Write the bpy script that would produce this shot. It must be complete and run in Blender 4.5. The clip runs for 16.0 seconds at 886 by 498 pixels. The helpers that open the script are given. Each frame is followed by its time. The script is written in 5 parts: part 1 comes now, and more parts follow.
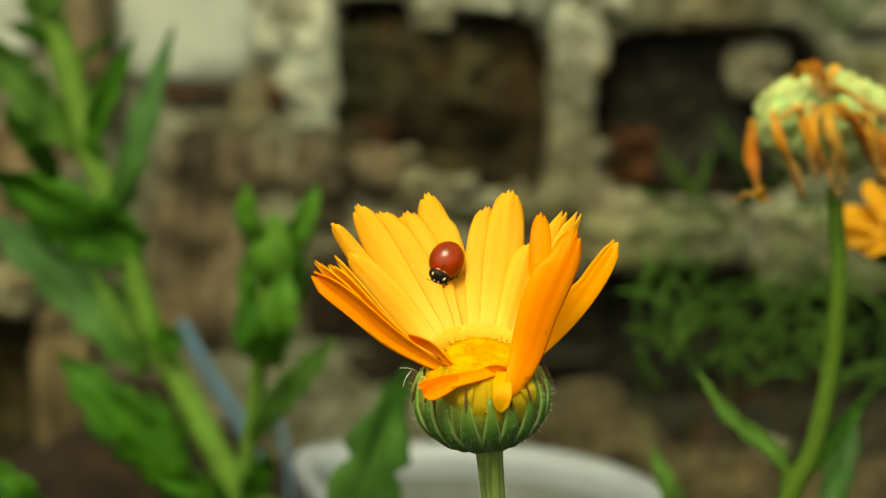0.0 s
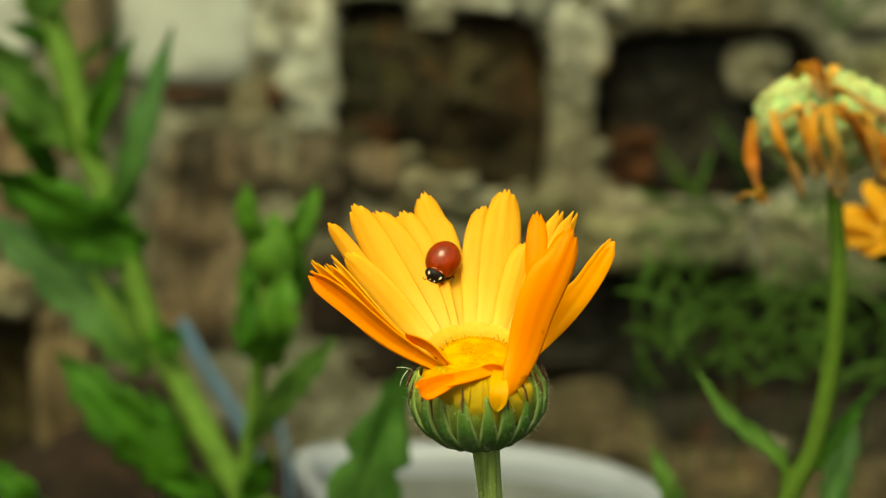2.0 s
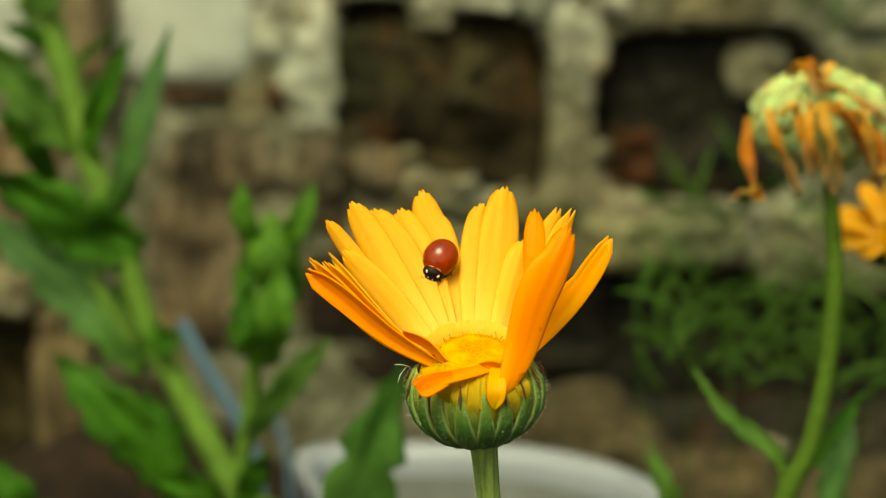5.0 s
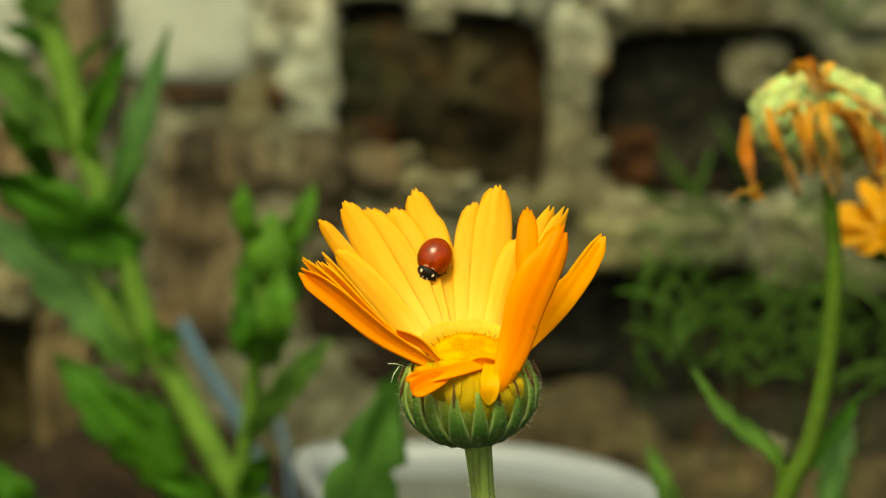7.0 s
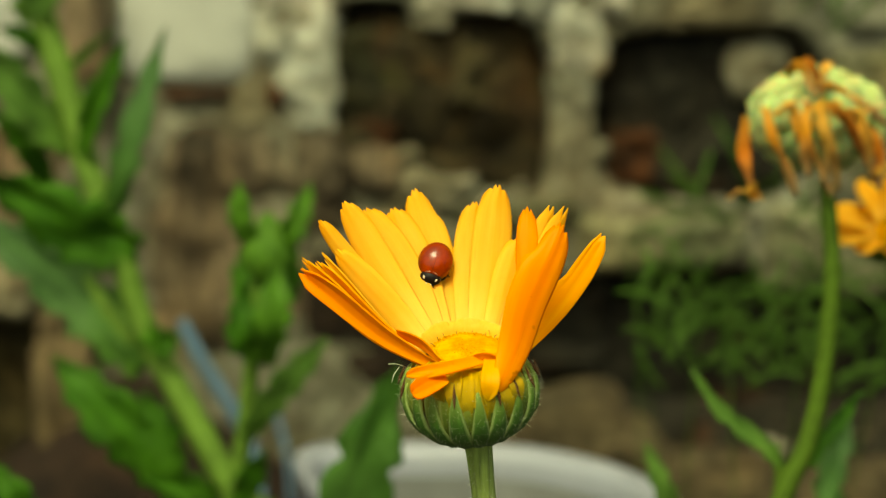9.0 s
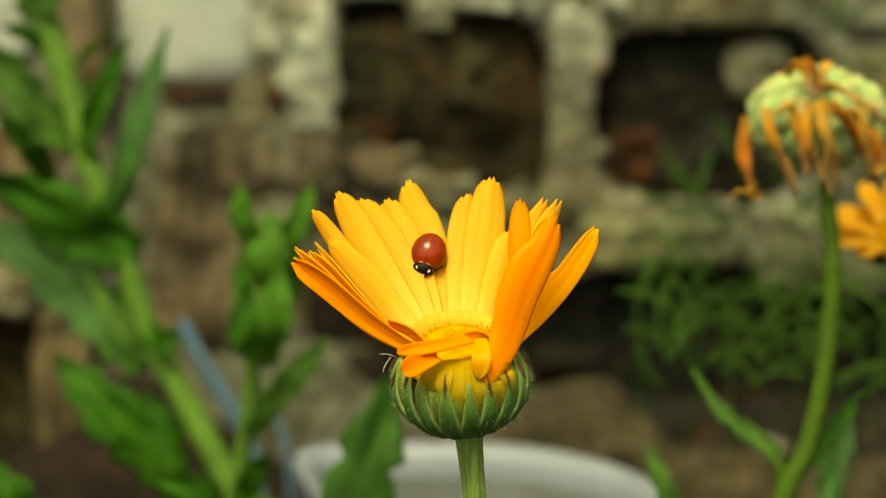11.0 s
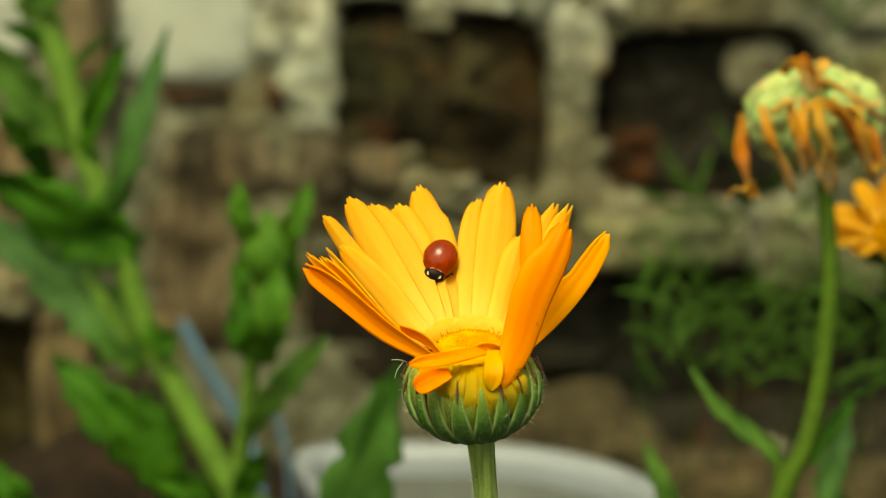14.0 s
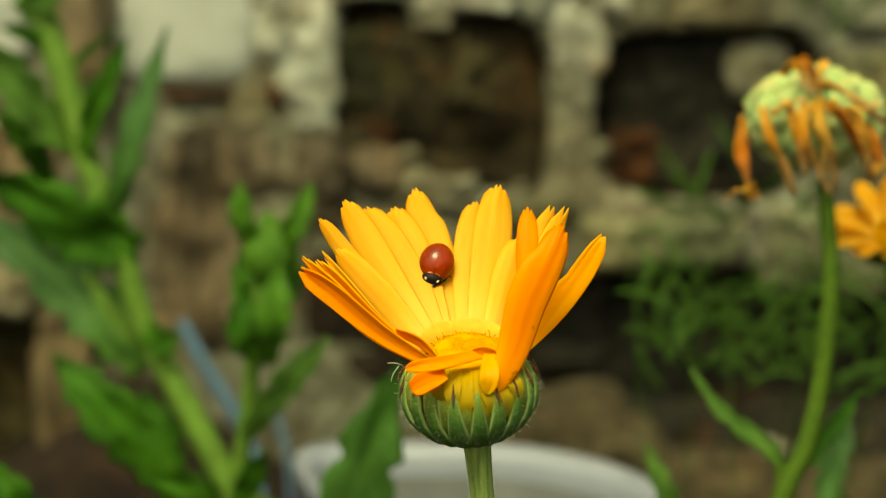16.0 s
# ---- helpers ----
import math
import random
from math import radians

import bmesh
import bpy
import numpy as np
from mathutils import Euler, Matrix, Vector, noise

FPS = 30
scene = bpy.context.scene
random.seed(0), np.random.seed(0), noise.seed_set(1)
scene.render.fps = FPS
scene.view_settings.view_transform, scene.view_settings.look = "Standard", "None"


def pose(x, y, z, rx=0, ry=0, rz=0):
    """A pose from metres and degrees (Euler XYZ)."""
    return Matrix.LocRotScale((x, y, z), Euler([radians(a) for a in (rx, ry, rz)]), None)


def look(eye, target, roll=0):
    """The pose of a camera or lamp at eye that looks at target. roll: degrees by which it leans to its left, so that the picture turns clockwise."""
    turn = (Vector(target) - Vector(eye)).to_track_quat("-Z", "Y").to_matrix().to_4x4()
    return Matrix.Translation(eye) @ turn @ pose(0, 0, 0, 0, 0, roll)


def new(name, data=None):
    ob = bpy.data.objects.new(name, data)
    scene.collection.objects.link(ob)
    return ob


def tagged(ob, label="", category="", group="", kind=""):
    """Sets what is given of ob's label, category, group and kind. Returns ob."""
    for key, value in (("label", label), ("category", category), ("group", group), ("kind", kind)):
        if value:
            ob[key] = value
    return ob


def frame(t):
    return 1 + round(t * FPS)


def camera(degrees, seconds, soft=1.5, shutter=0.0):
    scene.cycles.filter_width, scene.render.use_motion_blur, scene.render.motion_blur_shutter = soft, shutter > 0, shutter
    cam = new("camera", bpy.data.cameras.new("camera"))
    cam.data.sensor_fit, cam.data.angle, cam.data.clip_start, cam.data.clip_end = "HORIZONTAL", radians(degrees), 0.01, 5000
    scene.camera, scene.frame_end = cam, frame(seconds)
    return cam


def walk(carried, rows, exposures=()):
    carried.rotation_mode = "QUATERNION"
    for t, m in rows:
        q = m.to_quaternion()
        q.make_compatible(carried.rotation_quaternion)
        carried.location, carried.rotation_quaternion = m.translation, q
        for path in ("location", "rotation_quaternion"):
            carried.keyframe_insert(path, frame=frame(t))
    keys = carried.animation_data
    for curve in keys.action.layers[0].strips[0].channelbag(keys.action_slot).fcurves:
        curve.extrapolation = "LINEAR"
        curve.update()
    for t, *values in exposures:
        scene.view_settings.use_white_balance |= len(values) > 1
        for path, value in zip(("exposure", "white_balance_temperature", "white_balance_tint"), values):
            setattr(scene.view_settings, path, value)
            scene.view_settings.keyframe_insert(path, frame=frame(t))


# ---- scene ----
cam = camera(28.0, 16.0, soft=1.2)
# on a tripod, lens tilted 12 degrees down
walk(cam, [(0.0, pose(0, 0, 0.36, 78, 0, 0)), (16.0, pose(0, 0, 0.36, 78, 0, 0))],
     [(0.0, 0.88, 9000, -20), (4.0, 0.88, 9000, -20), (7.0, 0.88, 9500, -20), (16.0, 0.88, 9500, -20)])
cam.data.dof.use_dof = True             # macro lens, open aperture, focused on the marigold
cam.data.dof.focus_distance = 0.2435
cam.data.dof.aperture_fstop = 17.4
cam.data.dof.aperture_blades = 0

# ---- light: bright overcast sky ----
world = bpy.data.worlds.new("world")
scene.world = world
world.use_nodes = True
wn = world.node_tree.nodes
sky = wn.new("ShaderNodeTexSky")
sky.sky_type, sky.sun_disc = "NISHITA", False
sky.sun_elevation, sky.sun_rotation = radians(59), radians(197)
sky.air_density, sky.dust_density, sky.ozone_density = 0.8, 6.0, 0.3
wn["Background"].inputs["Strength"].default_value = 0.12
world.node_tree.links.new(sky.outputs[0], wn["Background"].inputs["Color"])
sun = new("sun", bpy.data.lights.new("sun", "SUN"))
sun.data.energy, sun.data.angle, sun.data.color = 1.7, radians(24), (1.0, 0.95, 0.86)
sun.matrix_world = look((-0.3, -1.0, 1.75), (0, 0, 0))


# ---- materials ----
def ramp(nt, fac, stops):
    n = nt.nodes.new("ShaderNodeValToRGB")
    el = n.color_ramp.elements
    while len(el) < len(stops):
        el.new(0.5)
    for e, (p, c) in zip(el, stops):
        e.position, e.color = p, (*c, 1)
    nt.links.new(fac, n.inputs[0])
    return n.outputs[0]


def noise_tex(nt, scale, detail=5, rough=0.6, vec=None, stretch=None):
    n = nt.nodes.new("ShaderNodeTexNoise")
    n.inputs["Scale"].default_value, n.inputs["Detail"].default_value = scale, detail
    n.inputs["Roughness"].default_value = rough
    if vec is None:
        vec = nt.nodes.new("ShaderNodeTexCoord").outputs["Object"]
    if stretch:
        m = nt.nodes.new("ShaderNodeMapping")
        m.inputs["Scale"].default_value = stretch
        nt.links.new(vec, m.inputs[0])
        vec = m.outputs[0]
    nt.links.new(vec, n.inputs["Vector"])
    return n.outputs["Fac"]


def mix(nt, fac, a, b, kind="MIX"):
    n = nt.nodes.new("ShaderNodeMix")
    n.data_type, n.blend_type = "RGBA", kind
    for sock, v in ((n.inputs[0], fac), (n.inputs[6], a), (n.inputs[7], b)):
        if isinstance(v, (int, float)):
            sock.default_value = v
        elif isinstance(v, tuple):
            sock.default_value = (*v, 1)
        else:
            nt.links.new(v, sock)
    return n.outputs[2]


def bump(nt, height, strength, dist, bsdf):
    n = nt.nodes.new("ShaderNodeBump")
    n.inputs["Strength"].default_value, n.inputs["Distance"].default_value = strength, dist
    nt.links.new(height, n.inputs["Height"])
    nt.links.new(n.outputs[0], bsdf.inputs["Normal"])


def base(name, rough=0.8, metal=0.0, spec=0.5):
    m = bpy.data.materials.new(name)
    m.use_nodes = True
    nt = m.node_tree
    b = nt.nodes["Principled BSDF"]
    b.inputs["Roughness"].default_value, b.inputs["Metallic"].default_value = rough, metal
    b.inputs["Specular IOR Level"].default_value = spec
    return m, nt, b


def earthy(name, stops, scale, fine, rough=0.9, dist=0.002, stretch=None, spots=None, gritty=0.6):
    """Stone, soil, mortar, brick: coarse stains, fine grain and relief."""
    m, nt, b = base(name, rough, 0, 0.2)
    big = noise_tex(nt, scale, 6, 0.65, stretch=stretch)
    col = ramp(nt, big, stops)
    mid = noise_tex(nt, scale * 3.1, 3, 0.6, stretch=stretch)
    col = mix(nt, 0.8, col, ramp(nt, mid, [(0.36, (0.30, 0.27, 0.22)), (0.62, (1.0, 1.0, 1.0))]), "MULTIPLY")
    small = noise_tex(nt, fine, 4, 0.7, stretch=stretch)
    col = mix(nt, 0.5, col, ramp(nt, small, [(0.3, (0.45, 0.43, 0.4)), (0.7, (1.0, 1.0, 1.0))]), "MULTIPLY")
    grit = noise_tex(nt, scale * 5.5, 2, 0.5, stretch=stretch)
    col = mix(nt, gritty, col, ramp(nt, grit, [(0.36, (0.34, 0.33, 0.31)), (0.62, (1.25, 1.25, 1.25))]), "MULTIPLY")
    tone = noise_tex(nt, scale * 0.45, 3, 0.55)
    col = mix(nt, 0.85, col, ramp(nt, tone, [(0.36, (1.10, 0.97, 0.80)), (0.5, (1.0, 1.0, 1.0)), (0.64, (0.93, 1.0, 1.02))]), "MULTIPLY")
    if spots:
        s = noise_tex(nt, scale * 0.7, 3, 0.5)
        col = mix(nt, ramp(nt, s, [(spots[0], (0, 0, 0)), (spots[0] + 0.08, (1, 1, 1))]), col, spots[1])
    nt.links.new(col, b.inputs["Base Color"])
    bump(nt, small, 0.8, dist, b)
    return m


def leafy(name, face, back, vein, rough=0.45, glow=0.35, veins=9.0, tip=None, blotch=0.0):
    """Petals and leaves: diffuse and see-through to light, with ribs along the blade."""
    m, nt, b = base(name, rough, 0, 0.12)
    uv = nt.nodes.new("ShaderNodeUVMap").outputs[0]
    sep = nt.nodes.new("ShaderNodeSeparateXYZ")
    nt.links.new(uv, sep.inputs[0])
    wave = nt.nodes.new("ShaderNodeTexWave")
    wave.inputs["Scale"].default_value, wave.inputs["Distortion"].default_value = veins / 6.283, 1.2
    wave.inputs["Detail"].default_value, wave.inputs["Detail Scale"].default_value = 2.0, 1.0
    mp = nt.nodes.new("ShaderNodeMapping")
    mp.inputs["Scale"].default_value = (6.0, 0.35, 1)
    nt.links.new(uv, mp.inputs[0])
    nt.links.new(mp.outputs[0], wave.inputs["Vector"])
    n = noise_tex(nt, 350, 3, 0.6)
    rnd = nt.nodes.new("ShaderNodeObjectInfo").outputs["Random"]
    col = ramp(nt, sep.outputs[1], [(0.0, back), (0.45, face), (1.0, tip or face)])
    col = mix(nt, ramp(nt, wave.outputs["Fac"], [(0.1, (0.22,) * 3), (0.6, (0, 0, 0))]), col, vein)
    col = mix(nt, ramp(nt, n, [(0.45, (0, 0, 0)), (0.8, (0.35,) * 3)]), col, vein)
    col = mix(nt, 0.12, col, ramp(nt, rnd, [(0, (0.62, 0.62, 0.62)), (1, (1, 1, 1))]), "MULTIPLY")
    if blotch:
        mott = noise_tex(nt, 95, 3, 0.6)
        col = mix(nt, blotch, col, ramp(nt, mott, [(0.32, (0.42, 0.50, 0.45)), (0.66, (1.25, 1.2, 1.35))]), "MULTIPLY")
        rib = ramp(nt, sep.outputs[0], [(0.42, (0, 0, 0)), (0.5, (0.55,) * 3), (0.58, (0, 0, 0))])
        col = mix(nt, rib, col, tuple(min(1, c * 1.7) for c in face))
    nt.links.new(col, b.inputs["Base Color"])
    bump(nt, wave.outputs["Fac"], 0.35, 0.0003, b)
    t = nt.nodes.new("ShaderNodeBsdfTranslucent")
    nt.links.new(col, t.inputs[0])
    x = nt.nodes.new("ShaderNodeMixShader")
    x.inputs[0].default_value = glow
    nt.links.new(b.outputs[0], x.inputs[1])
    nt.links.new(t.outputs[0], x.inputs[2])
    nt.links.new(x.outputs[0], nt.nodes["Material Output"].inputs[0])
    return m


def petal_skin(name, foot, face, tip, rough=0.5, glow=0.45, edge_shade=0.0, stain=0.0, side=None, crease=0.25):
    """Ray petal: smooth and see-through to light, fine pale veins, a few bruised creases, overlap shade painted as thin
    brown margins low on the blade.
    """
    m, nt, b = base(name, rough, 0, 0.15)
    uv = nt.nodes.new("ShaderNodeUVMap").outputs[0]
    sep = nt.nodes.new("ShaderNodeSeparateXYZ")
    nt.links.new(uv, sep.inputs[0])
    rnd = nt.nodes.new("ShaderNodeObjectInfo").outputs["Random"]
    shift = nt.nodes.new("ShaderNodeVectorMath")
    shift.operation = "MULTIPLY_ADD"
    nt.links.new(rnd, shift.inputs[0])
    shift.inputs[1].default_value = (7.0, 13.0, 5.0)
    nt.links.new(uv, shift.inputs[2])
    at = shift.outputs[0]
    col = ramp(nt, sep.outputs[1], [(0.0, foot), (0.42, face), (0.8, face), (1.0, tip)])
    if side:                            # one flank deeper in colour than the other
        wide = noise_tex(nt, 1.0, 2, 0.5, at, (2.2, 0.9, 1.0))
        col = mix(nt, ramp(nt, wide, [(0.38, (0, 0, 0)), (0.66, (0.9,) * 3)]), col, side)
    soft = noise_tex(nt, 1.0, 3, 0.55, at, (3.0, 2.4, 1.0))
    col = mix(nt, 0.35, col, ramp(nt, soft, [(0.3, (0.97, 0.80, 0.62)), (0.7, (1.0, 1.06, 1.15))]), "MULTIPLY")
    vein = noise_tex(nt, 1.0, 3, 0.6, at, (34.0, 1.1, 1.0))
    col = mix(nt, 0.28, col, ramp(nt, vein, [(0.35, (0.96, 0.80, 0.55)), (0.65, (1.0, 1.05, 1.1))]), "MULTIPLY")
    tint = ramp(nt, rnd, [(0.0, (0.98, 0.88, 0.75)), (1.0, (1.0, 1.03, 1.05))])
    col = mix(nt, 0.5, col, tint, "MULTIPLY")
    if crease:
        st = noise_tex(nt, 1.0, 2, 0.5, at, (17.0, 2.6, 1.0))
        col = mix(nt, ramp(nt, st, [(0.66, (0, 0, 0)), (0.73, (crease,) * 3)]), col, tuple(c * k for c, k in zip(face, (0.72, 0.52, 0.35))))
    if edge_shade:                          # brown edge line, broken along its length: shade between overlapping petals put into the colour
        shade_line = ramp(nt, sep.outputs[0], [(0.0, (1, 1, 1)), (0.022, (0.75,) * 3), (0.045, (0, 0, 0)), (0.955, (0, 0, 0)), (0.978, (0.75,) * 3), (1.0, (1, 1, 1))])
        reach = ramp(nt, sep.outputs[1], [(0.06, (0, 0, 0)), (0.16, (edge_shade,) * 3), (0.48, (edge_shade,) * 3), (0.62, (0, 0, 0))])
        some = ramp(nt, noise_tex(nt, 1.0, 2, 0.5, at, (0.9, 3.0, 1.0)), [(0.46, (0, 0, 0)), (0.58, (1, 1, 1))])
        col = mix(nt, mix(nt, 1.0, mix(nt, 1.0, shade_line, reach, "MULTIPLY"), some, "MULTIPLY"), col, (0.33, 0.15, 0.012))
    if stain:
        sp = noise_tex(nt, 300, 3, 0.6)
        col = mix(nt, ramp(nt, sp, [(0.66, (0, 0, 0)), (0.74, (stain,) * 3)]), col, (0.22, 0.055, 0.008))
    nt.links.new(col, b.inputs["Base Color"])
    bump(nt, vein, 0.25, 0.00012, b)
    t = nt.nodes.new("ShaderNodeBsdfTranslucent")
    nt.links.new(col, t.inputs[0])
    x = nt.nodes.new("ShaderNodeMixShader")
    x.inputs[0].default_value = glow
    nt.links.new(b.outputs[0], x.inputs[1])
    nt.links.new(t.outputs[0], x.inputs[2])
    nt.links.new(x.outputs[0], nt.nodes["Material Output"].inputs[0])
    return m


def bract_skin(name, body, edge, top):
    """Green bract: pale ridged margins, yellowish towards its tip, mottled."""
    m, nt, b = base(name, 0.6, 0, 0.2)
    sep = nt.nodes.new("ShaderNodeSeparateXYZ")
    nt.links.new(nt.nodes.new("ShaderNodeUVMap").outputs[0], sep.inputs[0])
    n = noise_tex(nt, 900, 3, 0.6)
    col = ramp(nt, n, [(0.3, tuple(c * 0.55 for c in body)), (0.7, body)])
    col = mix(nt, ramp(nt, sep.outputs[0], [(0.0, (0.9,) * 3), (0.07, (0.7,) * 3), (0.15, (0.02,) * 3), (0.85, (0.02,) * 3), (0.93, (0.7,) * 3), (1.0, (0.9,) * 3)]), col, edge)
    long = noise_tex(nt, 1.0, 3, 0.6, nt.nodes["UV Map"].outputs[0], (14.0, 2.0, 1.0))
    col = mix(nt, 0.6, col, ramp(nt, long, [(0.35, (0.55, 0.62, 0.5)), (0.65, (1.15, 1.15, 1.2))]), "MULTIPLY")
    col = mix(nt, ramp(nt, sep.outputs[1], [(0.6, (0, 0, 0)), (1.0, (0.9,) * 3)]), col, top)
    nt.links.new(col, b.inputs["Base Color"])
    bump(nt, n, 0.4, 0.0002, b)
    return m


def plain(name, colour, rough=0.5, spec=0.5, scale=600, vary=0.25, coat=0.0, stretch=None):
    m, nt, b = base(name, rough, 0, spec)
    n = noise_tex(nt, scale, 3, 0.6, stretch=stretch)
    dark = tuple(c * (1 - vary) for c in colour)
    nt.links.new(ramp(nt, n, [(0.3, dark), (0.7, colour)]), b.inputs["Base Color"])
    bump(nt, n, 0.2, 0.0002, b)
    b.inputs["Coat Weight"].default_value, b.inputs["Coat Roughness"].default_value = coat, 0.06
    return m


PETAL = petal_skin("petal_orange", (0.94, 0.69, 0.15), (0.92, 0.565, 0.066), (0.92, 0.51, 0.044), 0.5, 0.5, 0.5)
PETAL_MID = petal_skin("petal_warm_orange", (0.93, 0.44, 0.018), (0.93, 0.47, 0.024), (0.93, 0.51, 0.04), 0.5, 0.48, side=(0.90, 0.38, 0.012))
PETAL_RED = petal_skin("petal_red_orange", (0.95, 0.36, 0.012), (0.95, 0.27, 0.006), (0.93, 0.25, 0.006), 0.55, 0.4, side=(0.88, 0.2, 0.004))
PETAL_OUT = petal_skin("petal_deep_orange", (0.80, 0.38, 0.018), (0.86, 0.34, 0.013), (0.88, 0.30, 0.011), 0.55, 0.42, stain=0.6, side=(0.86, 0.26, 0.007))
PETAL_CLAW = petal_skin("petal_yellow_foot", (0.86, 0.40, 0.016), (0.78, 0.42, 0.022), (0.50, 0.34, 0.02), 0.55, 0.4)
PETAL_TUBE = petal_skin("petal_golden_tube", (0.88, 0.52, 0.04), (0.93, 0.62, 0.085), (0.94, 0.67, 0.13), 0.5, 0.5, 0.15)
DISC = plain("disc_yellow", (0.72, 0.32, 0.014), 0.85, 0.05, 420, 0.45)
STYLE = plain("style_brown", (0.30, 0.19, 0.02), 0.7, 0.3)
CLAW = leafy("petal_claw", (0.45, 0.295, 0.018), (0.085, 0.135, 0.014), (0.27, 0.21, 0.016), 0.5, 0.3, 8, tip=(0.60, 0.36, 0.014))
BRACT = bract_skin("bract_green", (0.058, 0.145, 0.022), (0.25, 0.32, 0.12), (0.14, 0.19, 0.035))
BRACT_PALE = bract_skin("bract_yellow_green", (0.115, 0.17, 0.022), (0.28, 0.32, 0.10), (0.27, 0.27, 0.04))
BRACT_TIP = plain("bract_tip_brown", (0.075, 0.030, 0.010), 0.8, 0.2)
STEM = plain("stem_green", (0.2604, 0.3608, 0.085), 0.55, 0.3, 1300, 0.65, 0.0, (1, 1, 0.06))
CUP = plain("cup_green", (0.16, 0.22, 0.03), 0.6, 0.2, 900, 0.4)
STEM_DARK = plain("stem_dark_green", (0.052, 0.0975, 0.0096), 0.75, 0.12, 500, 0.35)
STEM_FAR = plain("stem_light_green", (0.0874, 0.163, 0.0252), 0.75, 0.12, 160, 0.4)
HAIR = plain("plant_hair", (0.60, 0.65, 0.48), 0.6, 0.2)
LEAF = leafy("leaf_green", (0.03587, 0.1112, 0.008346), (0.05554, 0.154, 0.01173), (0.05981, 0.159, 0.0167), 0.5, 0.28, 5, blotch=0.85)
LEAF_PALE = leafy("leaf_bluish_green", (0.07534, 0.1571, 0.02724), (0.08376, 0.1832, 0.02273), (0.115, 0.2094, 0.04546), 0.55, 0.25, 5, blotch=0.8)
LEAF_BLUE = leafy("leaf_grey_green", (0.058, 0.138, 0.030), (0.075, 0.175, 0.020), (0.092, 0.180, 0.050), 0.5, 0.25, 5, tip=(0.068, 0.138, 0.054), blotch=0.7)
# paler towards the leaf's base: its glossy sheen is painted into the colour
LEAF_SHEEN = leafy("leaf_painted_sheen", (0.050, 0.122, 0.022), (0.105, 0.195, 0.060), (0.085, 0.165, 0.045), 0.45, 0.28, 5, tip=(0.036, 0.105, 0.010), blotch=0.8)
LEAF_BUD = leafy("leaf_fresh_green", (0.062, 0.160, 0.014), (0.075, 0.180, 0.018), (0.095, 0.20, 0.03), 0.5, 0.3, 5, blotch=0.7)
WEED = leafy("weed_green", (0.03948, 0.08789, 0.01254), (0.03196, 0.07178, 0.01018), (0.05639, 0.1121, 0.0188), 0.6, 0.25, 4)
SEED = plain("seed_green", (0.375, 0.46, 0.185), 0.75, 0.1, 180, 0.4)
flesh = SEED.node_tree.nodes["Principled BSDF"].inputs
flesh["Subsurface Weight"].default_value, flesh["Subsurface Scale"].default_value = 0.6, 0.006
WITHER_RED = leafy("withered_petal_red", (0.4973, 0.1553, 0.0156), (0.4973, 0.2295, 0.0312), (0.2811, 0.081, 0.0156), 0.7, 0.25, 8, tip=(0.4324, 0.2025, 0.0624), blotch=0.9)
WITHER_TAN = leafy("withered_petal_tan", (0.6, 0.324, 0.06), (0.6, 0.312, 0.036), (0.384, 0.18, 0.036), 0.7, 0.25, 8, tip=(0.504, 0.36, 0.168), blotch=0.9)
WITHER = leafy("withered_petal", (0.6317, 0.2565, 0.02184), (0.5866, 0.324, 0.0624), (0.3384, 0.108, 0.01872), 0.7, 0.25, 8,
               tip=(0.5189, 0.3645, 0.1716), blotch=0.5)
MORTAR = earthy("lime_mortar", [(0.25, (0.10, 0.095, 0.060)), (0.5, (0.205, 0.200, 0.142)), (0.75, (0.345, 0.336, 0.252))],
                28, 320, 0.95, 0.003, spots=(0.60, (0.095, 0.085, 0.048)), gritty=0.45)
PLASTER = plain("white_plaster", (0.345, 0.36, 0.318), 0.9, 0.2, 22, 0.25)
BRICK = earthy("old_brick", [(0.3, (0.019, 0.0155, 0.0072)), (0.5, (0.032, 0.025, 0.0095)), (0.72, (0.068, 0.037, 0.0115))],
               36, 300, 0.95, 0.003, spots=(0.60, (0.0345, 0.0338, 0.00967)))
BRICK_OLIVE = earthy("lichened_brick", [(0.3, (0.030, 0.024, 0.010)), (0.5, (0.060, 0.050, 0.020)), (0.72, (0.115, 0.085, 0.035))], 40, 300, 0.95, 0.003)
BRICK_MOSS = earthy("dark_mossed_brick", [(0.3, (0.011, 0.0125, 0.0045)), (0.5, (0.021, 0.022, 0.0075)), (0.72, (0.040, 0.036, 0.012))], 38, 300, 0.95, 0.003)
BRICK_BLACK = earthy("black_brick", [(0.3, (0.0122, 0.0122, 0.008569)), (0.58, (0.02558, 0.02196, 0.01338)), (0.75, (0.09758, 0.03659, 0.01464))],
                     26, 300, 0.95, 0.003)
BRICK_RED = earthy("red_brick", [(0.3, (0.03636, 0.0153, 0.005831)), (0.7, (0.09, 0.03366, 0.00986))], 40, 300, 0.95, 0.002)
STONE = earthy("weathered_stone", [(0.32, (0.053, 0.042, 0.02728)), (0.5, (0.1484, 0.116, 0.07216)), (0.68, (0.3074, 0.245, 0.1584))],
               26, 250, 0.95, 0.003, stretch=(1.5, 1, 0.4))
STONE_DARK = earthy("dark_brown_stone", [(0.3, (0.01302, 0.008448, 0.00528)), (0.5, (0.03263, 0.02079, 0.01247)), (0.7, (0.06542, 0.04211, 0.02633))], 28, 250, 0.95, 0.003)
